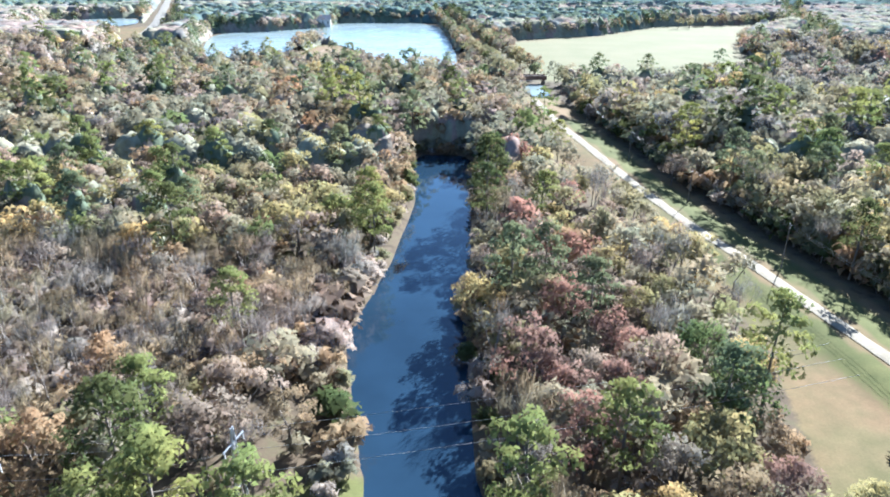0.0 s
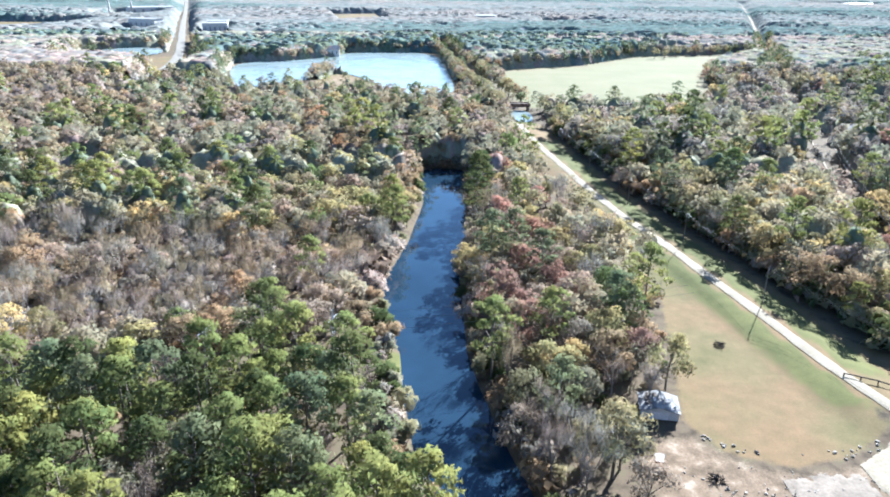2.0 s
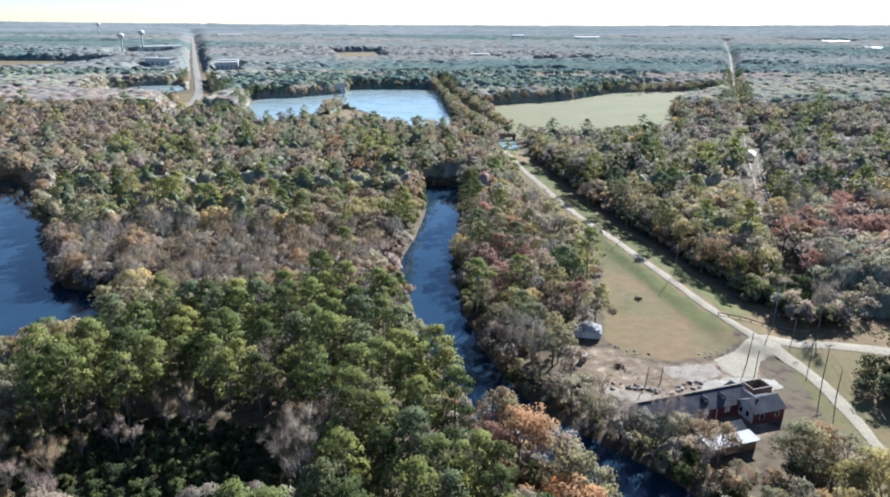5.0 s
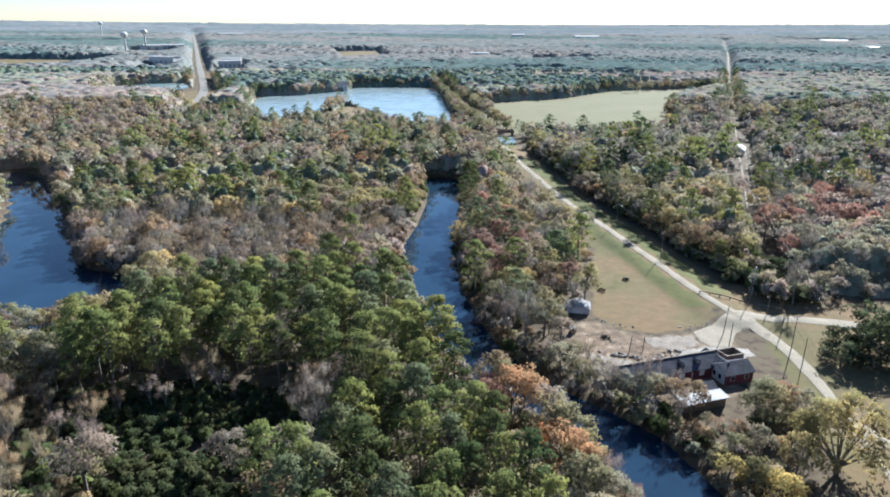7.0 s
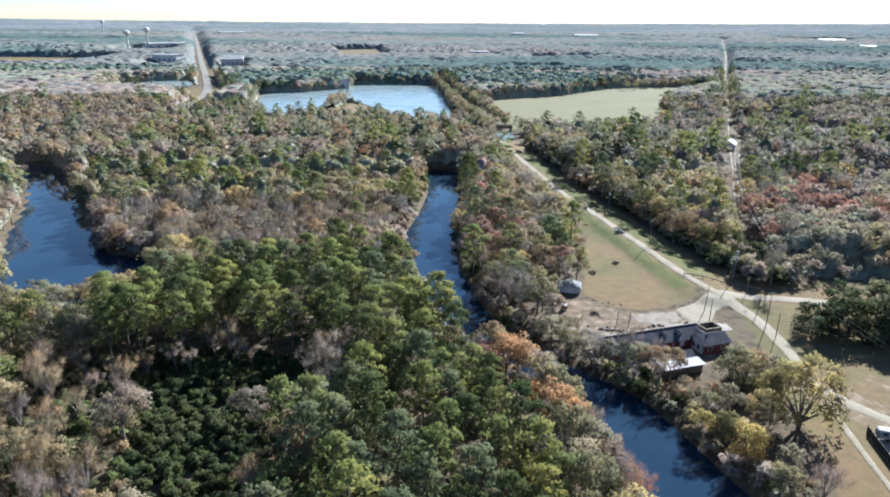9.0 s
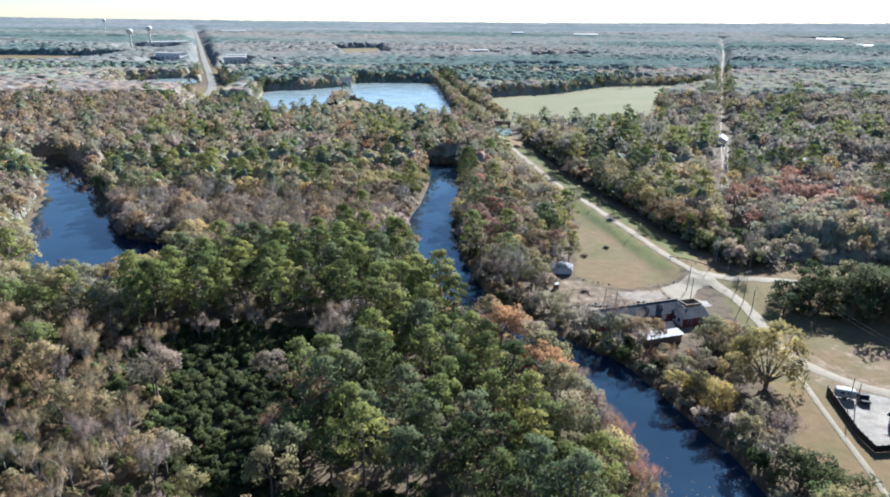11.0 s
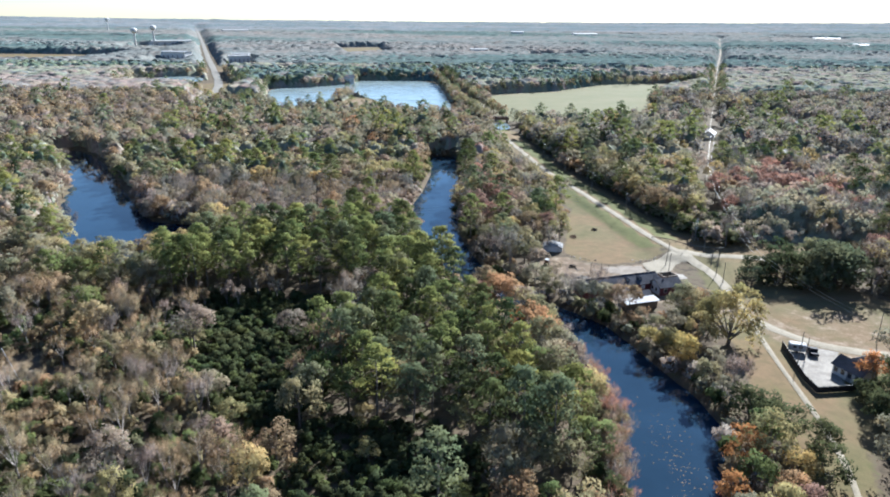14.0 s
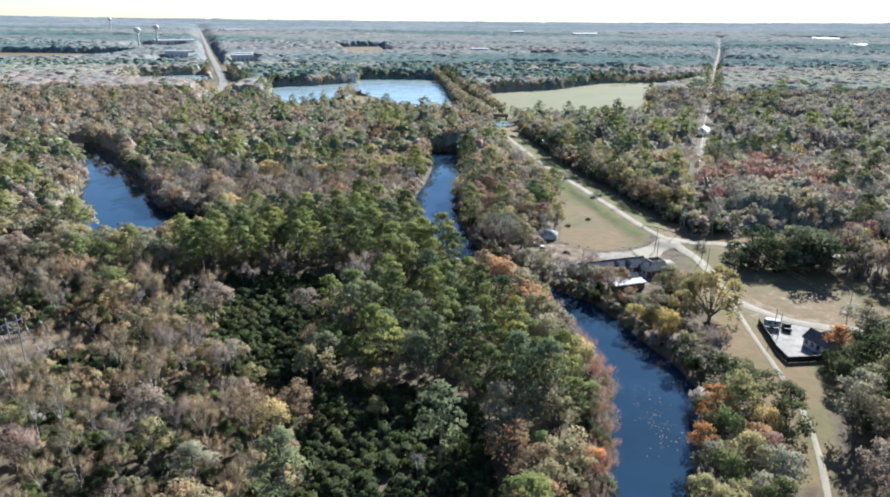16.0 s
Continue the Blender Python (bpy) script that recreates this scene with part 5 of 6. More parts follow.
PINE_BLOCKS = [
    [(-215, 600), (-150, 600), (-112, 690), (-96, 705), (-100, 770), (-235, 745)],
    [(-90, 765), (260, 800), (260, 850), (-90, 830)],
    [(330, 800), (560, 880), (600, 960), (340, 870)],
    [(-640, 700), (-330, 760), (-330, 900), (-700, 860)],
    [(-175, 540), (-120, 430), (-60, 425), (-95, 500), (-150, 575)],
]
GREY_BLOCKS = [[(-520, 520), (-270, 500), (-235, 600), (-330, 620), (-560, 640)], [(-900, 1000), (-430, 1010), (-470, 1120), (-950, 1180)]]
wood_band("distant_woods", "distant blocks of pinewood and autumn hardwoods", -560, 620, 500, 820, 7.2, 1.9, False, 21)
ex, ey = grid(-560, 620, 500, 830, 6.0)
rim = np.zeros(ex.size, bool)
for dx, dy in ((8, 0), (-8, 0), (0, 8), (0, -8), (6, -6), (-6, -6)):
    rim |= clear_of_trees(ex + dx, ey + dy)
keep = rim & ~clear_of_trees(ex, ey) & in_view_fan(ex, ey, 30)
ex, ey = ex[keep], ey[keep]
dark = np.any([inside(b, ex, ey) for b in PINE_BLOCKS], axis=0) | (rng.random(ex.size) < 0.25)
woods("pine_edge", "dark pines along the edge of the distant woods", "pine", "back", ex[dark], ey[dark], height(ex[dark], ey[dark]), rng.choice(["pine_c", "pine_d", "pine_d"], int(dark.sum())), rng.uniform(0.72, 1.0, int(dark.sum())), rng.uniform(0, 6.28, int(dark.sum())))
woods("hardwood_edge", "grey-brown hardwoods along the edge of the distant woods", "broadleaf", "back", ex[~dark], ey[~dark], height(ex[~dark], ey[~dark]), rng.choice(["olive_b", "olive_a", "ash", "brown", "silver"], int((~dark).sum())), rng.uniform(0.75, 1.05, int((~dark).sum())), rng.uniform(0, 6.28, int((~dark).sum())))
wood_band("farther_woods", "distant woods in grey and brown, muted by painted haze", -1010, 1080, 818, 1560, 9.5, 3.5, True, 22)
wood_band("remote_woods", "remote woods fading in painted haze towards the horizon", -1800, 1860, 1550, 2700, 22.0, 8.0, True, 23)
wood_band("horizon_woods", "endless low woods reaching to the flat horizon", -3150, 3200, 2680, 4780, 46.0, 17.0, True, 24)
bx, by = grid(-150, 150, -140, -22, 7.2)
keep = ~clear_of_trees(bx, by)
bx, by = bx[keep], by[keep]
woods("rear_woods", "mixed woods on the near side of the river", "broadleaf", "back", bx, by, height(bx, by), rng.choice(["olive_a", "olive_b", "brown", "green"], bx.size), rng.uniform(0.8, 1.15, bx.size), rng.uniform(0, 6.28, bx.size))

# ---- buildings ----


def gable_house(name, x, y, turn, length, width, wall_h, roof_h, wall_mat, roof_mat, label, over=0.35, windows=0, door=False, chimney=False, z=None, category="house", win_mat=None):
    """A gabled building: its ridge runs along local x, its long front faces local -y."""
    h = thing(name, x, y, z, turn, label, category)
    L, W, t = length / 2, width / 2, 0.18
    bm = bmesh.new()
    box(bm, -L, L, -W, -W + t, -0.3, wall_h)
    box(bm, -L, L, W - t, W, -0.3, wall_h)
    for sx in (-1, 1):
        xa, xb = (-L, -L + t) if sx < 0 else (L - t, L)
        prism(bm, [(xa, -W + t, -0.3), (xa, W - t, -0.3), (xa, W - t, wall_h), (xa, 0, wall_h + roof_h * (1 - t / W)), (xa, -W + t, wall_h)], (xb - xa, 0, 0))
    part("wall", bm, wall_mat, h)
    slope = roof_h / W
    for side in (-1, 1):
        bm = bmesh.new()
        o = W + over
        prism(bm, [(-L - over, side * o, wall_h - slope * over), (-L - over, 0, wall_h + roof_h), (-L - over, 0, wall_h + roof_h + 0.12), (-L - over, side * o, wall_h - slope * over + 0.12)], (length + 2 * over, 0, 0))
        part("roof", bm, roof_mat, h)
    for i in range(windows):
        wx = -L + length * (i + 0.5) / windows
        bm = bmesh.new()
        box(bm, wx - 0.5, wx + 0.5, -W - 0.05, -W + 0.02, wall_h * 0.35, wall_h * 0.82)
        frame_ob = part("window", bm, WHITE_PAINT, h)
        bm = bmesh.new()
        box(bm, wx - 0.4, wx + 0.4, -W - 0.07, -W - 0.045, wall_h * 0.38, wall_h * 0.79)
        part("pane", bm, win_mat or GLASS_DARK, frame_ob)
    if door:
        bm = bmesh.new()
        box(bm, L * 0.2 - 0.5, L * 0.2 + 0.5, -W - 0.06, -W + 0.02, 0, 2.0)
        part("door", bm, ROOF_GREY, h)
    if chimney:
        bm = bmesh.new()
        box(bm, L * 0.4 - 0.35, L * 0.4 + 0.35, -0.35, 0.35, wall_h, wall_h + roof_h + 0.9, 0.04)
        part("chimney", bm, RUST, h)
    return h


# white gabled shed at the edge of the field: its gable faces the lot
shed = gable_house("shed", 32.9, 124.0, 79, 4.4, 5.6, 1.35, 0.72, WHITE_PAINT, ROOF_METAL, "white gabled shed with a patched, littered sheet roof", 0.25, category="shed")
bm = bmesh.new()
box(bm, -2.26, -2.19, -1.3, 1.3, 0, 1.25)
part("door", bm, PANE_WHITE, shed, "wide pale boarded door")
for i in range(7):
    bm = bmesh.new()
    u, v = random.uniform(-1.7, 1.7), random.choice((-1, 1)) * random.uniform(0.5, 2.3)
    zz = 1.35 + 0.72 * (1 - abs(v) / 2.8) + 0.13
    box(bm, u - random.uniform(0.3, 0.7), u + random.uniform(0.3, 0.7), v - 0.3, v + 0.3, zz, zz + 0.08)
    part("roof_patch", bm, random.choice((WHITE_SHEET, ASH)), shed)

# long low building with a maroon wall and dark roof, its short wing and white annexe
hall = thing("long_building", 32.5, 84.5, 0.05, 17.7, "long low building with a maroon wall and dark roof", "building")
hall.scale = (1, 0.86, 0.84)
bm = bmesh.new()
box(bm, 2.4, 24.9, 0, 0.2, -0.2, 2.62)
box(bm, 2.4, 24.9, 5.4, 5.6, -0.2, 2.9)
for u in (2.4, 24.7):
    prism(bm, [(u, 0.2, -0.2), (u, 5.4, -0.2), (u, 5.4, 2.9), (u, 3.4, 4.55), (u, 0.2, 2.62)], (0.2, 0, 0))
part("wall", bm, BRICK_RED, hall)
bm = bmesh.new()
prism(bm, [(2.1, -0.5, 2.5), (2.1, 3.4, 4.75), (2.1, 3.4, 4.91), (2.1, -0.5, 2.66)], (23.1, 0, 0))
part("roof", bm, ROOF_DARK, hall)
# back slope and ridge are paler than the front: sunlight put into colour
bm = bmesh.new()
prism(bm, [(2.1, 3.4, 4.75), (2.1, 6.0, 2.8), (2.1, 6.0, 2.96), (2.1, 3.4, 4.91)], (23.1, 0, 0))
part("roof", bm, ROOF_GREY, hall)
bm = bmesh.new()
box(bm, 2.05, 25.25, 3.2, 3.6, 4.86, 5.0, 0.03)
part("ridge_cap", bm, CONCRETE, hall, "ridge capping, paled for the sunlit slope behind it")
for u in (12.6, 15.2, 19.8):
    bm = bmesh.new()
    box(bm, u - 0.55, u + 0.55, -0.06, 0.05, 0.9, 2.2)
    w = part("window", bm, PANE_WHITE, hall, "white boarded window")
    bm = bmesh.new()
    box(bm, u - 0.03, u + 0.03, -0.09, -0.055, 0.9, 2.2)
    part("mullion", bm, WHITE_PAINT, w)
bm = bmesh.new()
box(bm, 17.4, 17.6, -0.09, 0.05, -0.1, 2.8)
part("downpipe", bm, WHITE_PAINT, hall, "white downpipe")
for u in (15.6, 19.3):
    bm = bmesh.new()
    prism(bm, [(u - 0.55, 0.9, 3.3), (u + 0.55, 0.9, 3.3), (u + 0.55, 0.9, 4.25), (u, 0.9, 4.7), (u - 0.55, 0.9, 4.25)], (0, 1.7, 0))
    d = part("dormer", bm, ROOF_DARK, hall)
    bm = bmesh.new()
    box(bm, u - 0.4, u + 0.4, 0.84, 0.92, 3.75, 4.3)
    part("dormer_face", bm, WHITE_SHEET, d, "white dormer face")

# dark wall colour of the wing also carries the shade on its front
wing = gable_house("building_wing", 57.4, 91.0, 17.7, 6.6, 5.2, 2.6, 1.6, BRICK_RED, ROOF_DARK, "short building wing with a white gable and dark roof", 0.3, 2, False, False, 0.05, "building")
wing.scale = (1, 0.95, 0.86)
bm = bmesh.new()
prism(bm, [(-3.34, -2.3, 0.0), (-3.34, 2.3, 0.0), (-3.34, 2.3, 2.7), (-3.34, 0, 4.05), (-3.34, -2.3, 2.7)], (0.05, 0, 0))
part("gable_face", bm, WHITE_PAINT, wing, "white boarded gable")
bm = bmesh.new()
box(bm, -3.40, -3.33, -1.2, -0.5, 0.9, 2.0)
part("gable_window", bm, GLASS_DARK, wing, "dark gable window")
bm = bmesh.new()
box(bm, -3.40, -3.33, 0.5, 1.2, 0.9, 2.0)
part("gable_window", bm, GLASS_DARK, wing, "dark gable window")
link = gable_house("link_building", 55.2, 93.4, 107.7, 6.5, 3.4, 2.6, 1.0, BRICK_RED, ROOF_DARK, "small maroon link between building and wing", 0.25, 0, False, False, 0.05, "building")

annexe = thing("annexe", 43.6, 77.6, 0.05, 17.7, "low annexe with a flat grey sheet roof", "building")
bm = bmesh.new()
box(bm, 0, 9, 0, 0.2, -0.2, 1.9)
box(bm, 0, 9, 3.2, 3.4, -0.2, 2.2)
box(bm, 0, 0.2, 0.2, 3.2, -0.2, 1.9)
box(bm, 8.8, 9, 0.2, 3.2, -0.2, 1.9)
part("wall", bm, CONCRETE, annexe)
bm = bmesh.new()
prism(bm, [(-0.3, -0.5, 1.95), (-0.3, 2.3, 2.25), (-0.3, 2.3, 2.4), (-0.3, -0.5, 2.1)], (9.6, 0, 0))
part("roof", bm, ROOF_GREY, annexe)
bm = bmesh.new()
prism(bm, [(-0.3, 2.3, 2.25), (-0.3, 4.0, 2.5), (-0.3, 4.0, 2.62), (-0.3, 2.3, 2.4)], (5.0, 0, 0))
part("rear_roof", bm, CONCRETE, annexe, "stained pale rear roof")
bm = bmesh.new()
prism(bm, [(4.8, 2.5, 2.2), (4.8, 4.2, 3.1), (4.8, 4.2, 3.22), (4.8, 2.5, 2.32)], (4.4, 0, 0))
part("lean_to_roof", bm, ROOF_DARK, annexe, "dark lean-to roof")

pen = thing("roofless_enclosure", 58.6, 96.3, 0.05, 17.7, "small roofless enclosure with pale block walls", "enclosure")
for a, b, c, d in ((0, 4.4, 0, 0.3), (0, 4.4, 3.0, 3.3), (0, 0.3, 0.3, 3.0), (4.1, 4.4, 0.3, 3.0)):
    bm = bmesh.new()
    box(bm, a, b, c, d, -0.2, 1.9, 0.02)
    part("wall", bm, CONCRETE, pen)
bm = bmesh.new()
box(bm, 0.3, 4.1, 0.3, 3.0, -0.1, 0.24)
part("floor", bm, DARK_FENCE, pen, "near-black floor inside the walls")


def pad(name, poly, z, mat, label, ragged=0.33):
    bm = bmesh.new()
    r = random.Random(len(name) + int(poly[0][0]))
    worn = []
    for (ax, ay), (bx_, by_) in zip(poly, poly[1:] + poly[:1]):
        n = max(1, int(math.hypot(bx_ - ax, by_ - ay) / 1.1)) if ragged else 1
        worn += [(ax + (bx_ - ax) * i / n + r.gauss(0, ragged), ay + (by_ - ay) * i / n + r.gauss(0, ragged)) for i in range(n)]
    prism(bm, [(x, y, -0.3) for x, y in worn], (0, 0, z + 0.3))
    me = bpy.data.meshes.new(name)
    bmesh.ops.recalc_face_normals(bm, faces=bm.faces)
    bm.to_mesh(me)
    bm.free()
    me.materials.append(mat)
    return tagged(new(name, me), label, "pavement", kind="structure")




def draped(name, poly, lift, mat, label, gap=0.45, worn=0.0):
    """A thin worn surface lying on the ground inside an outline."""
    P = np.array(poly)
    X, Y = np.meshgrid(np.arange(P[:, 0].min(), P[:, 0].max() + gap, gap), np.arange(P[:, 1].min(), P[:, 1].max() + gap, gap))
    ok = inside(poly, X, Y)
    i = np.arange(X.size).reshape(X.shape)
    q = np.stack([i[:-1, :-1], i[:-1, 1:], i[1:, 1:], i[1:, :-1]], -1).reshape(-1, 4)
    q = q[ok.ravel()[q].any(1)]
    near = depth_in(poly, X, Y) + worn * (np.sin(1.7 * X + 0.9 * Y) * np.sin(1.3 * Y - 0.8 * X) + 0.6 * np.sin(3.1 * X) * np.sin(2.7 * Y + 1))
    Z = height(X, Y) + lift * np.clip(near / 0.5 + 0.7, -0.6, 1)
    tagged(new(name, fast_mesh(name, np.stack([X.ravel(), Y.ravel(), Z.ravel()], 1), q, [mat])), label, "pavement", kind="structure")


draped("forecourt", FORECOURT, 0.14, ROAD_SAND, "worn pale apron at a road junction")
draped("slab_west", [(31, 101.5), (31, 95), (32, 91.5), (41.5, 94), (42, 97), (36, 99)], 0.09, CONCRETE, "cracked concrete slab beside the long building", 0.4, 0.7)
draped("slab_north", [(45, 108.3), (45.6, 104), (52, 103), (56.4, 105.5), (56.5, 109.4), (51, 109.5)], 0.08, CONCRETE, "old broken concrete slab in the lot", 0.4, 0.9)
draped("slab_east", [(56, 97.5), (66.5, 100.5), (66, 103.6), (58, 104.6), (51, 102.2), (50, 99.5)], 0.08, GRAVEL_WHITE, "pale gravelly yard behind the building", 0.4, 0.6)
pad("yard", [(73.5, 58.9), (71.3, 45), (71.4, 40.9), (78.6, 41.8), (78.2, 44), (80, 49.5), (82.4, 54), (84.4, 57), (80.9, 58.8)], 0.17, GRAVEL_WHITE, "bright white gravel yard inside a dark fence", 0.0)


def rubble(x, y, size, mat):
    bm = bmesh.new()
    bmesh.ops.create_icosphere(bm, subdivisions=1, radius=1.0)
    for v in bm.verts:
        k = random.uniform(0.65, 1.2)
        v.co = Vector((v.co.x * size * k, v.co.y * size * k * random.uniform(0.5, 0.9), v.co.z * size * 0.45 * k))
    me = bpy.data.meshes.new("rubble_block")
    bm.to_mesh(me)
    bm.free()
    me.materials.append(mat)
    ob = new("rubble_block", me)
    ob.matrix_basis = pose(x, y, float(height(x, y)) + size * 0.25, 0, 0, random.uniform(0, 360))
    tagged(ob, "broken pale concrete block lying in the lot", "rubble", "rubble in the lot")


for (ax, ay), (bx_, by_), n, big in (((31.6, 102.4), (42, 98.3), 26, 0.8), ((42, 98.5), (52, 102.3), 18, 0.75), ((37, 117.5), (48, 112), 16, 0.4), ((48, 112), (63, 116), 18, 0.4), ((30, 112), (40, 104), 14, 0.35), ((33, 105), (52, 107), 34, 0.28), ((40, 111), (58, 108), 22, 0.22)):
    for i in range(n):
        u = random.random()
        rubble(ax + (bx_ - ax) * u + random.gauss(0, 0.7), ay + (by_ - ay) * u + random.gauss(0, 0.6), random.uniform(0.3, 1.0) * big, ROCK)


def brush_pile(name, x, y, size, label, mat):
    bm = bmesh.new()
    r = random.Random(int(x * 10))
    for i in range(70):
        a, d = r.uniform(0, 6.28), r.uniform(0, 1) ** 0.5 * size
        p = Vector((math.cos(a) * d, math.sin(a) * d, r.uniform(0, 0.6) * (1 - d / size / 1.4) * size))
        q = p + Vector((r.gauss(0, 0.6), r.gauss(0, 0.6), r.uniform(0, 0.5))) * size * 0.7
        rod(bm, p, q, 0.09 * size * r.uniform(0.5, 1.2), 0.03 * size, 4)
    me = bpy.data.meshes.new(name)
    bm.to_mesh(me)
    bm.free()
    me.materials.append(mat)
    ob = new(name, me)
    ob.matrix_basis = pose(x, y, float(height(x, y)) + 0.05)
    tagged(ob, label, "brush pile", kind="stuff")


brush_pile("brush_heap", 50.0, 144.3, 1.0, "dark charred brush pile out in the dry field", ASH)
brush_pile("brush_heap", 41.6, 136.4, 1.1, "low heap of reddish-brown brush at the field corner", RUST)
brush_pile("brush_heap", 36.3, 108.6, 0.95, "dark heap of branches in the lot", ASH)


def small_loader(x, y, turn):
    t = thing("skip_trailer", x, y, None, turn, "small white and rust-coloured trailer in the lot", "trailer")
    bm = bmesh.new()
    solid(bm, [[(-0.7, -0.5, 0.4), (0.7, -0.5, 0.4), (0.7, 0.5, 0.4), (-0.7, 0.5, 0.4)], [(-0.9, -0.6, 1.3), (0.9, -0.6, 1.3), (0.9, 0.6, 1.3), (-0.9, 0.6, 1.3)]])
    part("tub", bm, RUST, t)
    bm = bmesh.new()
    box(bm, -0.9, 0.9, -0.6, 0.6, 1.3, 1.42, 0.03)
    part("cover", bm, WHITE_SHEET, t, "white cover")
    for sx in (-0.5, 0.5):
        for sy in (-0.62, 0.62):
            bm = bmesh.new()
            rod(bm, (sx, sy - 0.1, 0.3), (sx, sy + 0.1, 0.3), 0.3, n=12)
            part("wheel", bm, RUBBER, t)


small_loader(29.3, 111.2, 70)

# ---- fenced yard, house and vehicles ----
fence = thing("board_fence", 73.3, 59.5, 0.0, 0, "dark board fence round the gravel yard", "fence")
run = [(73.3, 59.5), (70.9, 45.2), (71.0, 40.4), (79.2, 41.4)]
panel_me = {}
for (ax, ay), (bx_, by_) in zip(run, run[1:]):
    n = max(1, round(math.hypot(bx_ - ax, by_ - ay) / 1.2))
    dx, dy = (bx_ - ax) / n, (by_ - ay) / n
    ang = math.degrees(math.atan2(dy, dx))
    for i in range(n):
        x, y = ax + dx * i - 73.3, ay + dy * i - 59.5
        zz = float(height(x + 73.3, y + 59.5))
        for key, dims in (("panel", (0.05, 1.15, -0.03, 0.03, 0.05, 1.35)), ("post", (-0.06, 0.06, -0.06, 0.06, -0.2, 1.5))):
            if key not in panel_me:
                bm = bmesh.new()
                box(bm, *dims)
                panel_me[key] = bpy.data.meshes.new(key)
                bm.to_mesh(panel_me[key])
                bm.free()
                panel_me[key].materials.append(DARK_FENCE)
            ob = new(key, panel_me[key])
            ob.parent = fence
            ob.matrix_basis = pose(x, y, zz, 0, 0, ang)

gable_house("house", 81.2, 46.4, -66, 6.0, 4.2, 2.4, 1.4, WHITE_PAINT, ROOF_DARK, "white house with a dark gabled roof beside the yard", 0.35, 4, True, False)
gable_house("house_wing", 85.2, 49.6, 18, 4.6, 3.2, 2.2, 1.1, WHITE_PAINT, ROOF_DARK, "low white wing with a dark roof behind the house", 0.3, 2, False, False)
gable_house("house", 100.0, 53.0, 20, 8.0, 6.0, 2.6, 1.7, WHITE_PAINT, ROOF_DARK, "dark-roofed house half hidden by trees", 0.35, 3, True, True)


def caravan(x, y, turn):
    t = thing("caravan", x, y, 0.18, turn, "white rounded caravan parked by the fence", "caravan")
    t.scale = (0.78, 0.9, 0.9)
    bm = bmesh.new()
    ring = lambda u, k: [(u, math.copysign(abs(math.cos(a)) ** 0.5, math.cos(a)) * 1.05 * k, 1.35 + math.copysign(abs(math.sin(a)) ** 0.5, math.sin(a)) * 0.95 * k) for a in np.arange(12) * math.pi / 6]
    solid(bm, [ring(-2.2, 0.8), ring(-1.9, 1.0), ring(1.9, 1.0), ring(2.2, 0.8)])
    part("body", bm, WHITE_SHEET, t)
    for u in (-1.2, 0.3):
        bm = bmesh.new()
        box(bm, u, u + 0.9, -1.09, -1.03, 1.4, 1.9)
        part("window", bm, GLASS_DARK, t)
    for sy in (-0.95, 0.95):
        bm = bmesh.new()
        rod(bm, (0, sy - 0.1, 0.33), (0, sy + 0.1, 0.33), 0.33, n=12)
        part("wheel", bm, RUBBER, t)
    bm = bmesh.new()
    rod(bm, (2.2, 0, 0.5), (3.2, 0, 0.45), 0.06)
    part("drawbar", bm, RUST, t)


def pickup(x, y, turn, mat, label):
    t = thing("pickup_truck", x, y, 0.18, turn, label, "truck")
    t.scale = (0.72, 0.85, 0.85)
    bm = bmesh.new()
    prism(bm, [(-2.5, -0.9, 0.45), (2.5, -0.9, 0.45), (2.55, -0.9, 0.95), (1.2, -0.9, 1.05), (0.7, -0.9, 1.7), (-0.6, -0.9, 1.72), (-0.75, -0.9, 1.05), (-2.5, -0.9, 1.05)], (0, 1.8, 0))
    part("body", bm, mat, t)
    for sx in (-1.6, 1.6):
        for sy in (-0.85, 0.85):
            bm = bmesh.new()
            rod(bm, (sx, sy - 0.12, 0.36), (sx, sy + 0.12, 0.36), 0.36, n=12)
            part("wheel", bm, RUBBER, t)
    bm = bmesh.new()
    prism(bm, [(1.14, -0.8, 1.1), (1.16, 0.8, 1.1), (0.76, 0.75, 1.66), (0.76, -0.75, 1.66)], (0.04, 0, 0.03))
    part("windscreen", bm, GLASS_DARK, t)


caravan(75.3, 57.2, -20)
pickup(78.3, 56.2, 75, DARK_METAL, "dark pickup truck parked in the yard")

# ---- poles, wires, towers ----


def utility_pole(x, y, h, turn, arm=True, lean=0.0):
    t = thing("utility_pole", x, y, None, turn, "weathered wooden utility pole" + (" with a crossarm" if arm else ""), "pole", "utility poles")
    bm = bmesh.new()
    rod(bm, (0, 0, -0.3), (lean, 0, h), 0.11, 0.07, 8)
    part("post", bm, POLE_WOOD, t)
    if arm:
        bm = bmesh.new()
        box(bm, lean - 1.1, lean + 1.1, -0.06, 0.06, h - 0.55, h - 0.42)
        a = part("crossarm", bm, POLE_WOOD, t)
        for u in (-1.0, -0.45, 0.45, 1.0):
            bm = bmesh.new()
            rod(bm, (lean + u, 0, h - 0.42), (lean + u, 0, h - 0.22), 0.05, 0.03, 6)
            part("insulator", bm, GALVANISED, a)
    return t


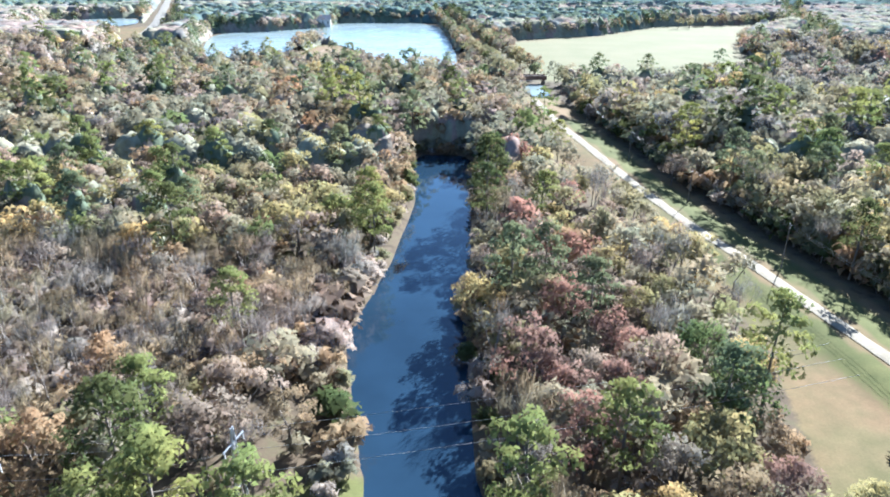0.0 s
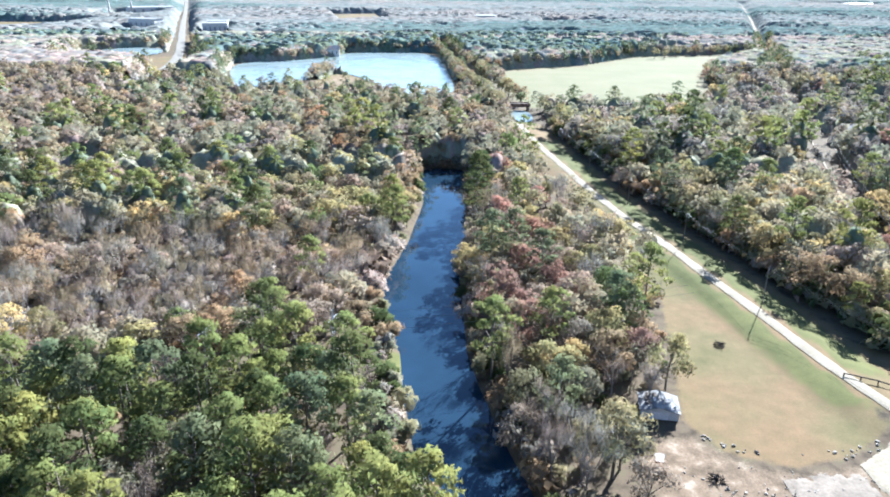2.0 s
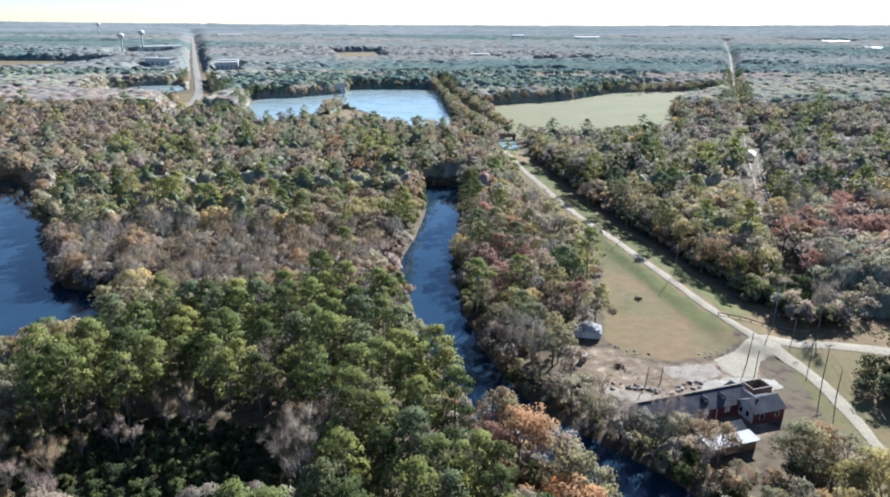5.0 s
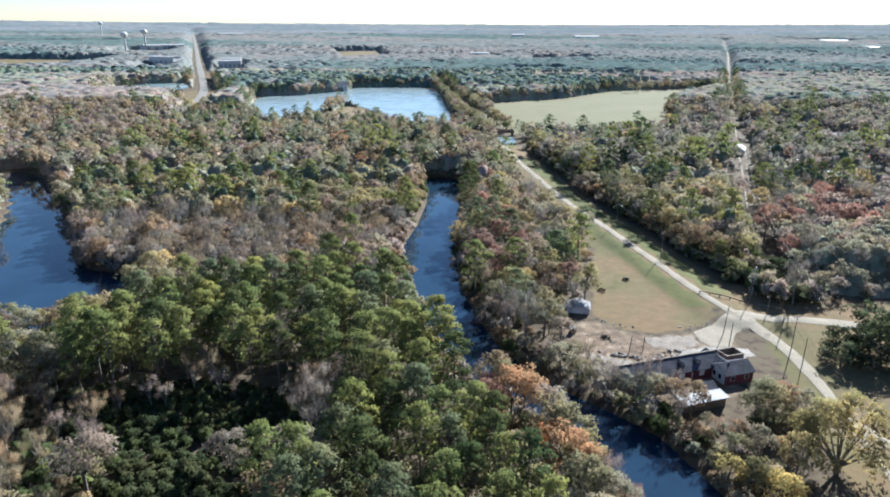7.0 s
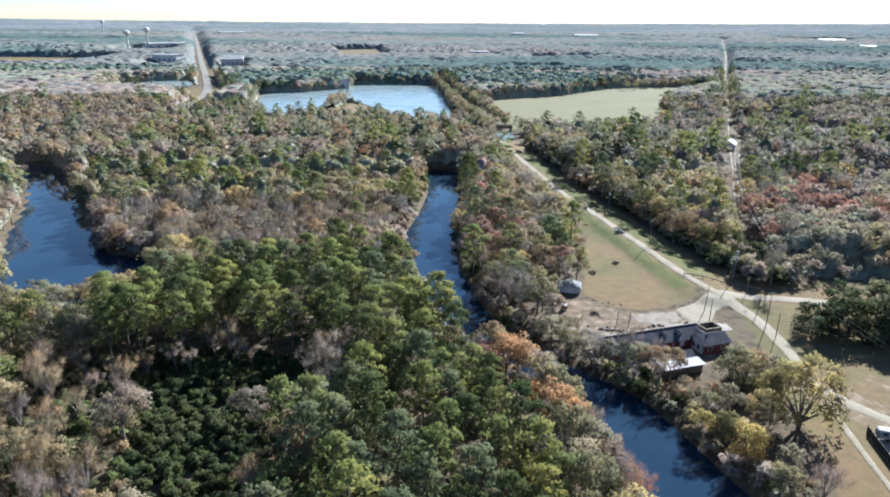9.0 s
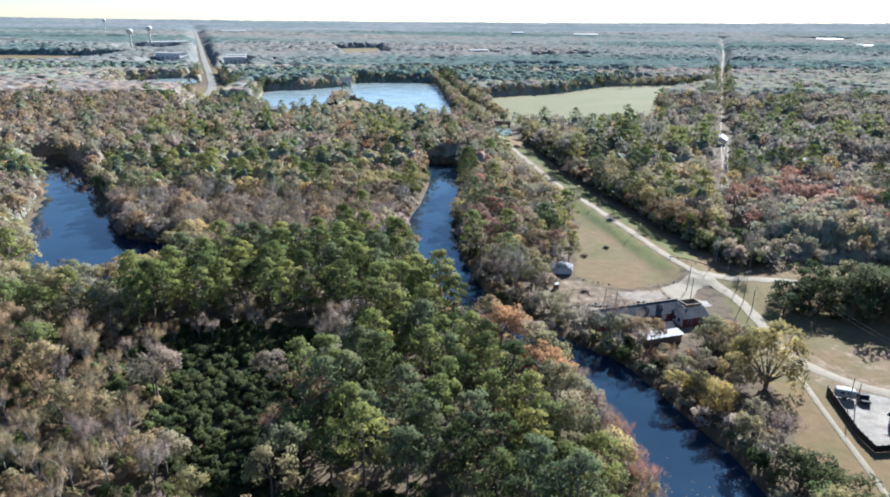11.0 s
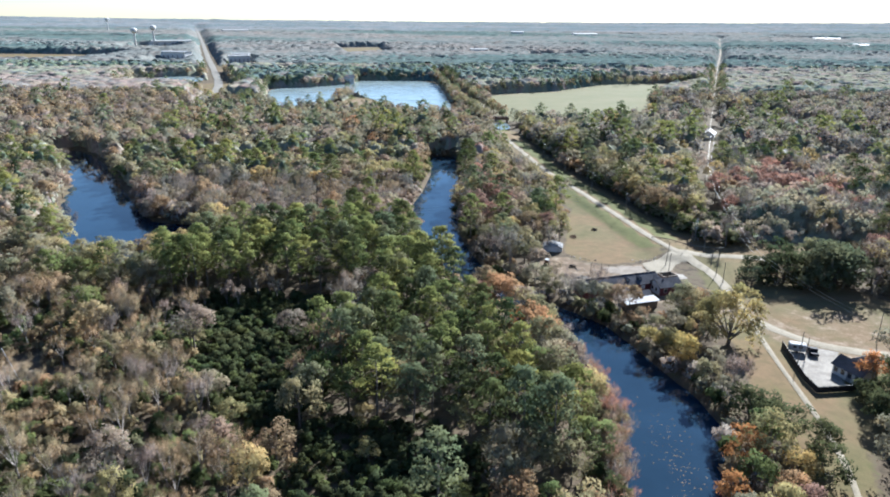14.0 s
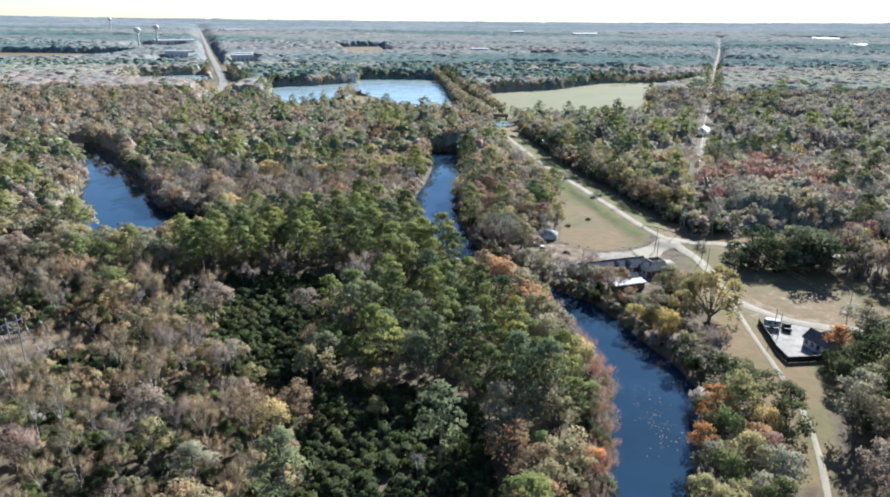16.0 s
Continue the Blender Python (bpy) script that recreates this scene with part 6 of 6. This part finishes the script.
def wire(name, pts, sag, label, radius=0.022):
    bm = bmesh.new()
    for p, q in zip(pts, pts[1:]):
        p, q = Vector(p), Vector(q)
        last = p
        for i in range(1, 9):
            u = i / 8
            c = p.lerp(q, u) - Vector((0, 0, sag * 4 * u * (1 - u)))
            rod(bm, last, c, radius, n=3)
            last = c
    me = bpy.data.meshes.new(name)
    bm.to_mesh(me)
    bm.free()
    me.materials.append(WIRE)
    tagged(new(name, me), label, "cable")


LINE_POLES = [(44.5, 300), (49, 262), (54, 228), (59, 193), (64.2, 159.5), (76.5, 127)]
for x, y in LINE_POLES:
    utility_pole(x, y, 8.2, 65)
for off in (-0.9, 0.0, 0.9):
    wire("overhead_wire", [(x + off * 0.42, y + off * 0.9, float(height(x, y)) + 8.0) for x, y in LINE_POLES], 0.6, "thin overhead wire strung between the roadside poles")
for x, y, h, lean in ((75.2, 102.5, 8.6, 0.2), (74.8, 96.7, 6.0, 0.1), (76.7, 110.3, 5.0, 0.1), (78.8, 121.8, 5.0, 0.15), (62.6, 104.6, 6.0, 0.2), (42.9, 102.2, 3.6, 0.2), (39.6, 101.2, 4.2, 0.5), (63.6, 110.5, 7.0, 0.6), (73.9, 53.5, 6.5, 0.1), (74.9, 53.0, 5.6, 0.2), (96.3, 63, 7.5, 0.0)):
    utility_pole(x, y, h, 20, h > 8, lean)


def h_frame(x, y, h, turn):
    t = thing("transmission_pylon", x, y, None, turn, "grey wooden H-frame pylon with braces", "pylon", "transmission pylons")
    for u in (-1.0, 1.0):
        bm = bmesh.new()
        rod(bm, (u, 0, -0.4), (u, 0, h), 0.19, 0.12, 8)
        part("leg", bm, GALVANISED, t)
    bm = bmesh.new()
    box(bm, -2.2, 2.2, -0.07, 0.07, h - 1.3, h - 1.15)
    part("crossarm", bm, GALVANISED, t)
    for s in (-1, 1):
        bm = bmesh.new()
        rod(bm, (-1.0 * s, 0, h * 0.55), (1.0 * s, 0, h - 1.4), 0.06, n=5)
        part("brace", bm, GALVANISED, t)
    for u in (-2.0, 0, 2.0):
        bm = bmesh.new()
        rod(bm, (u, 0, h - 1.3), (u, 0, h - 2.1), 0.07, n=6)
        part("insulator", bm, PANE_WHITE, t)
    return t




def a_frame(x, y, h, turn):
    t = thing("transmission_pylon", x, y, None, turn, "slim pale A-frame pylon standing in a cut through the pines", "pylon", "transmission pylons")
    for u in (-1.3, 1.3):
        bm = bmesh.new()
        rod(bm, (u, 0, -0.4), (u * 0.1, 0, h), 0.15, 0.09, 8)
        part("leg", bm, GALVANISED, t)
    bm = bmesh.new()
    rod(bm, (0.5, 1.0, -0.4), (0, 0, h * 0.98), 0.11, 0.08, 6)
    part("stay", bm, GALVANISED, t)
    for k, w in ((0.45, 0.78), (0.66, 0.5)):
        bm = bmesh.new()
        rod(bm, (-w, 0, h * k), (w, 0, h * k), 0.06, n=5)
        part("brace", bm, GALVANISED, t)
    bm = bmesh.new()
    box(bm, -1.6, 1.6, -0.06, 0.06, h * 0.86, h * 0.86 + 0.13)
    part("crossarm", bm, GALVANISED, t)
    for u in (-1.5, 0, 1.5):
        bm = bmesh.new()
        rod(bm, (u, 0, h * 0.86), (u, 0, h * 0.86 - 0.7), 0.07, n=6)
        part("insulator", bm, PANE_WHITE, t)


h_frame(-88, 38, 10.5, 62)
a_frame(-37.5, 129, 12.5, 75)
a_frame(-18.3, 134, 12.0, 75)
for off in (-3.2, 0, 3.2):
    wire("transmission_wire", [(-75, 125 + off, 10), (-37.5, 129 + off, 10.2), (-18.3, 134 + off, 9.3), (45, 150 + off, 9.5)], 0.8, "thin transmission wire crossing above the trees")
# three leaning props of the pylon in the clearing
props = thing("pylon_props", -88, 38, None, 62, "row of slanting grey timber props in the clearing", "pylon")
for u in (-5.5, -2.5, 2.5, 5.5):
    bm = bmesh.new()
    rod(bm, (u, -5.0, -0.3), (u, 0, 7.5), 0.08, 0.06, 6)
    part("prop", bm, GALVANISED, props)


def lattice_mast(x, y, h):
    t = thing("lattice_mast", x, y, None, 15, "slim pale lattice mast beside the road", "mast")
    for sx, sy in ((-1, -1), (1, -1), (1, 1), (-1, 1)):
        bm = bmesh.new()
        rod(bm, (sx * 0.7, sy * 0.7, -0.2), (sx * 0.2, sy * 0.2, h), 0.06, 0.04, 5)
        part("leg", bm, GALVANISED, t)
    n = 7
    for i in range(n):
        a, b = 0.7 - 0.5 * i / n, 0.7 - 0.5 * (i + 1) / n
        bm = bmesh.new()
        for (p, q) in (((-a, -a), (b, -b)), ((a, -a), (b, b)), ((a, a), (-b, b)), ((-a, a), (-b, -b))):
            rod(bm, (p[0], p[1], h * i / n), (q[0], q[1], h * (i + 1) / n), 0.03, n=4)
        part("lacing", bm, GALVANISED, t)


lattice_mast(80.4, 134, 7.5)
for off in (-0.8, 0.8):
    wire("feeder_wire", [(140 + off, 280, 10), (115 + off, 218, 10), (101 + off, 174, 9.5), (92 + off, 137, 8.0), (84 + off, 100, 8.0), (90 + off, 62, 7.0)], 0.8, "pale feeder wire along the corridor", 0.03)

# ---- footbridge, culvert rail and kerbs near the junction ----
rail = thing("guard_rail", 66, 132, None, 0, "low pale guard rail beside a ditch", "rail")
for i in range(9):
    x, y = i * 2.2, -i * 1.1 + 0.6
    zz = float(height(66 + x, 132 + y)) - float(height(66, 132))
    bm = bmesh.new()
    box(bm, x - 0.08, x + 0.08, y - 0.08, y + 0.08, zz - 0.2, zz + 0.75)
    part("post", bm, POLE_WOOD, rail)
for i in range(8):
    bm = bmesh.new()
    za = float(height(66 + i * 2.2, 132.6 - i * 1.1)) - float(height(66, 132))
    zb = float(height(66 + (i + 1) * 2.2, 132.6 - (i + 1) * 1.1)) - float(height(66, 132))
    rod(bm, (i * 2.2, 0.6 - i * 1.1, za + 0.6), ((i + 1) * 2.2, 0.6 - (i + 1) * 1.1, zb + 0.6), 0.12, n=4)
    part("beam", bm, CONCRETE, rail)

bridge = thing("girder_bridge", 35.5, 386, 0.0, 2, "rust-brown girder bridge over a bright channel", "bridge")
bm = bmesh.new()
box(bm, -7, 7, -2.2, 2.2, 3.0, 3.5)
part("deck", bm, CONCRETE, bridge)
for sy in (-2.3, 2.3):
    bm = bmesh.new()
    box(bm, -7, 7, sy - 0.12, sy + 0.12, 2.2, 4.0)
    part("girder", bm, RUST, bridge)
for sx in (-6, 6):
    bm = bmesh.new()
    box(bm, sx - 0.5, sx + 0.5, -2.0, 2.0, -0.5, 3.0)
    part("pier", bm, CONCRETE, bridge)
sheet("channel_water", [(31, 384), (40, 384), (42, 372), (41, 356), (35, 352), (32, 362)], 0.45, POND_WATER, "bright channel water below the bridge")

# ---- distant buildings ----
for x, y, turn, L, W, h, r, wall, roof, label in (
    (-104, 652, 8, 16, 9, 5.5, 3.0, WHITE_PAINT, ROOF_GREY, "large white house on the pond shore"),
    (-112, 668, -20, 9, 7, 4.5, 2.4, WHITE_PAINT, ROOF_GREY, "white boathouse on the pond shore"),
    (-150, 642, 15, 12, 8, 3.5, 2.2, WHITE_PAINT, ROOF_GREY, "white house among lakeside trees"),
    (90, 925, 10, 16, 10, 5.0, 3.0, WHITE_PAINT, WHITE_SHEET, "white barn beyond the meadow"),
    (284, 500, 20, 13, 9, 3.5, 2.2, WHITE_PAINT, WHITE_SHEET, "distant house with a white roof"),
    (342, 510, -25, 14, 9, 3.5, 2.2, WHITE_PAINT, WHITE_SHEET, "distant house with a white roof"),
    (226, 469, 70, 12, 8, 3.2, 2.0, WHITE_PAINT, WHITE_SHEET, "distant house beside the corridor track"),
):
    gable_house("house", x, y, turn, L, W, h + 0.8, r, wall, roof, label, 0.4, 4, True)
for i, (x, y) in enumerate(TOWN):
    pale = i % 3 != 2
    gable_house("house", x, y, (17, -28, 64, -8)[i % 4], 9 + i % 4, 6.5 + i % 3, 3.0, 1.9, WHITE_PAINT, WHITE_SHEET if pale else ROOF_GREY, "house with a %s roof on a plot among the trees" % ("white sheet" if pale else "grey"), 0.4, 3, True)


def warehouse(x, y, turn, L, W, h, label):
    t = thing("warehouse", x, y, None, turn, label, "warehouse")
    bm = bmesh.new()
    box(bm, -L / 2, L / 2, -W / 2, W / 2, -1, h)
    part("wall", bm, WHITE_PAINT, t)
    bm = bmesh.new()
    prism(bm, [(-L / 2 - 1, -W / 2 - 1, h), (-L / 2 - 1, W / 2 + 1, h), (-L / 2 - 1, 0, h + W * 0.08)], (L + 2, 0, 0))
    part("roof", bm, WHITE_SHEET, t)
    for i in range(5):
        bm = bmesh.new()
        u = -L / 2 + L * (i + 0.5) / 5
        box(bm, u - L * 0.03, u + L * 0.03, -W / 2 - 0.3, -W / 2 + 0.1, 0, h * 0.6)
        part("loading_door", bm, ROOF_GREY, t)


for x, y, turn, L, W, h, label in ((-632, 1545, 42, 90, 24, 10, "long white warehouse far off"), (-420, 1020, -20, 45, 18, 13, "white commercial building beside the highway"), (-306, 962, 20, 30, 16, 11, "white shop building beside the highway"), (-318, 1015, 10, 26, 14, 11, "pale commercial building beside the highway"), (-760, 2480, 30, 90, 30, 12, "very distant white factory"), (470, 2310, 0, 80, 30, 13, "very distant white factory"), (250, 2380, 0, 40, 30, 16, "very distant white works"), (1150, 2050, -25, 70, 30, 10, "distant white warehouse roofs"), (1000, 1600, -25, 50, 24, 9.5, "distant white warehouse roofs"), (60, 1180, 0, 30, 16, 13, "distant white building in the woods")):
    warehouse(x, y, turn, L, W, h, label)


def water_tower(x, y, h):
    t = thing("water_tower", x, y, None, 0, "distant pale water tower on a slim stem", "water tower")
    bm = bmesh.new()
    rod(bm, (0, 0, -1), (0, 0, h), 2.2, 1.6, 10)
    part("stem", bm, WHITE_PAINT, t)
    bm = bmesh.new()
    ring = lambda z, r: [(r * math.cos(a), r * math.sin(a), z) for a in np.arange(14) * math.pi / 7]
    solid(bm, [ring(h - 1, 2), ring(h + 2, 6), ring(h + 6, 7), ring(h + 9, 5), ring(h + 10.5, 1)])
    part("tank", bm, WHITE_PAINT, t)


water_tower(-652, 1405, 30)
water_tower(-655, 1510, 34)
water_tower(-1165, 2371, 40)

# ---- fallen leaves adrift on the water ----
lr = np.random.default_rng(5)
lv, lt = [], []
for i in range(170):
    cx, cy = 36.5 + lr.normal(0, 2.2) + (i % 3), 21 + lr.normal(0, 7.0)
    if depth_in(RIVER, cx, cy) < 1.5:
        continue
    a, r = lr.uniform(0, 6.28), lr.uniform(0.06, 0.2)
    o = len(lv)
    lv += [(cx + r * math.cos(a + k * 2.1) * (1 + 0.4 * (k == 0)), cy + r * math.sin(a + k * 2.1), -0.735) for k in range(3)]
    lt.append((o, o + 1, o + 2))
tagged(new("floating_leaves", fast_mesh("floating_leaves", lv, lt, [LEAF["twig_b"]])), "pale fallen leaves drifting on dark water", "leaves", kind="stuff")
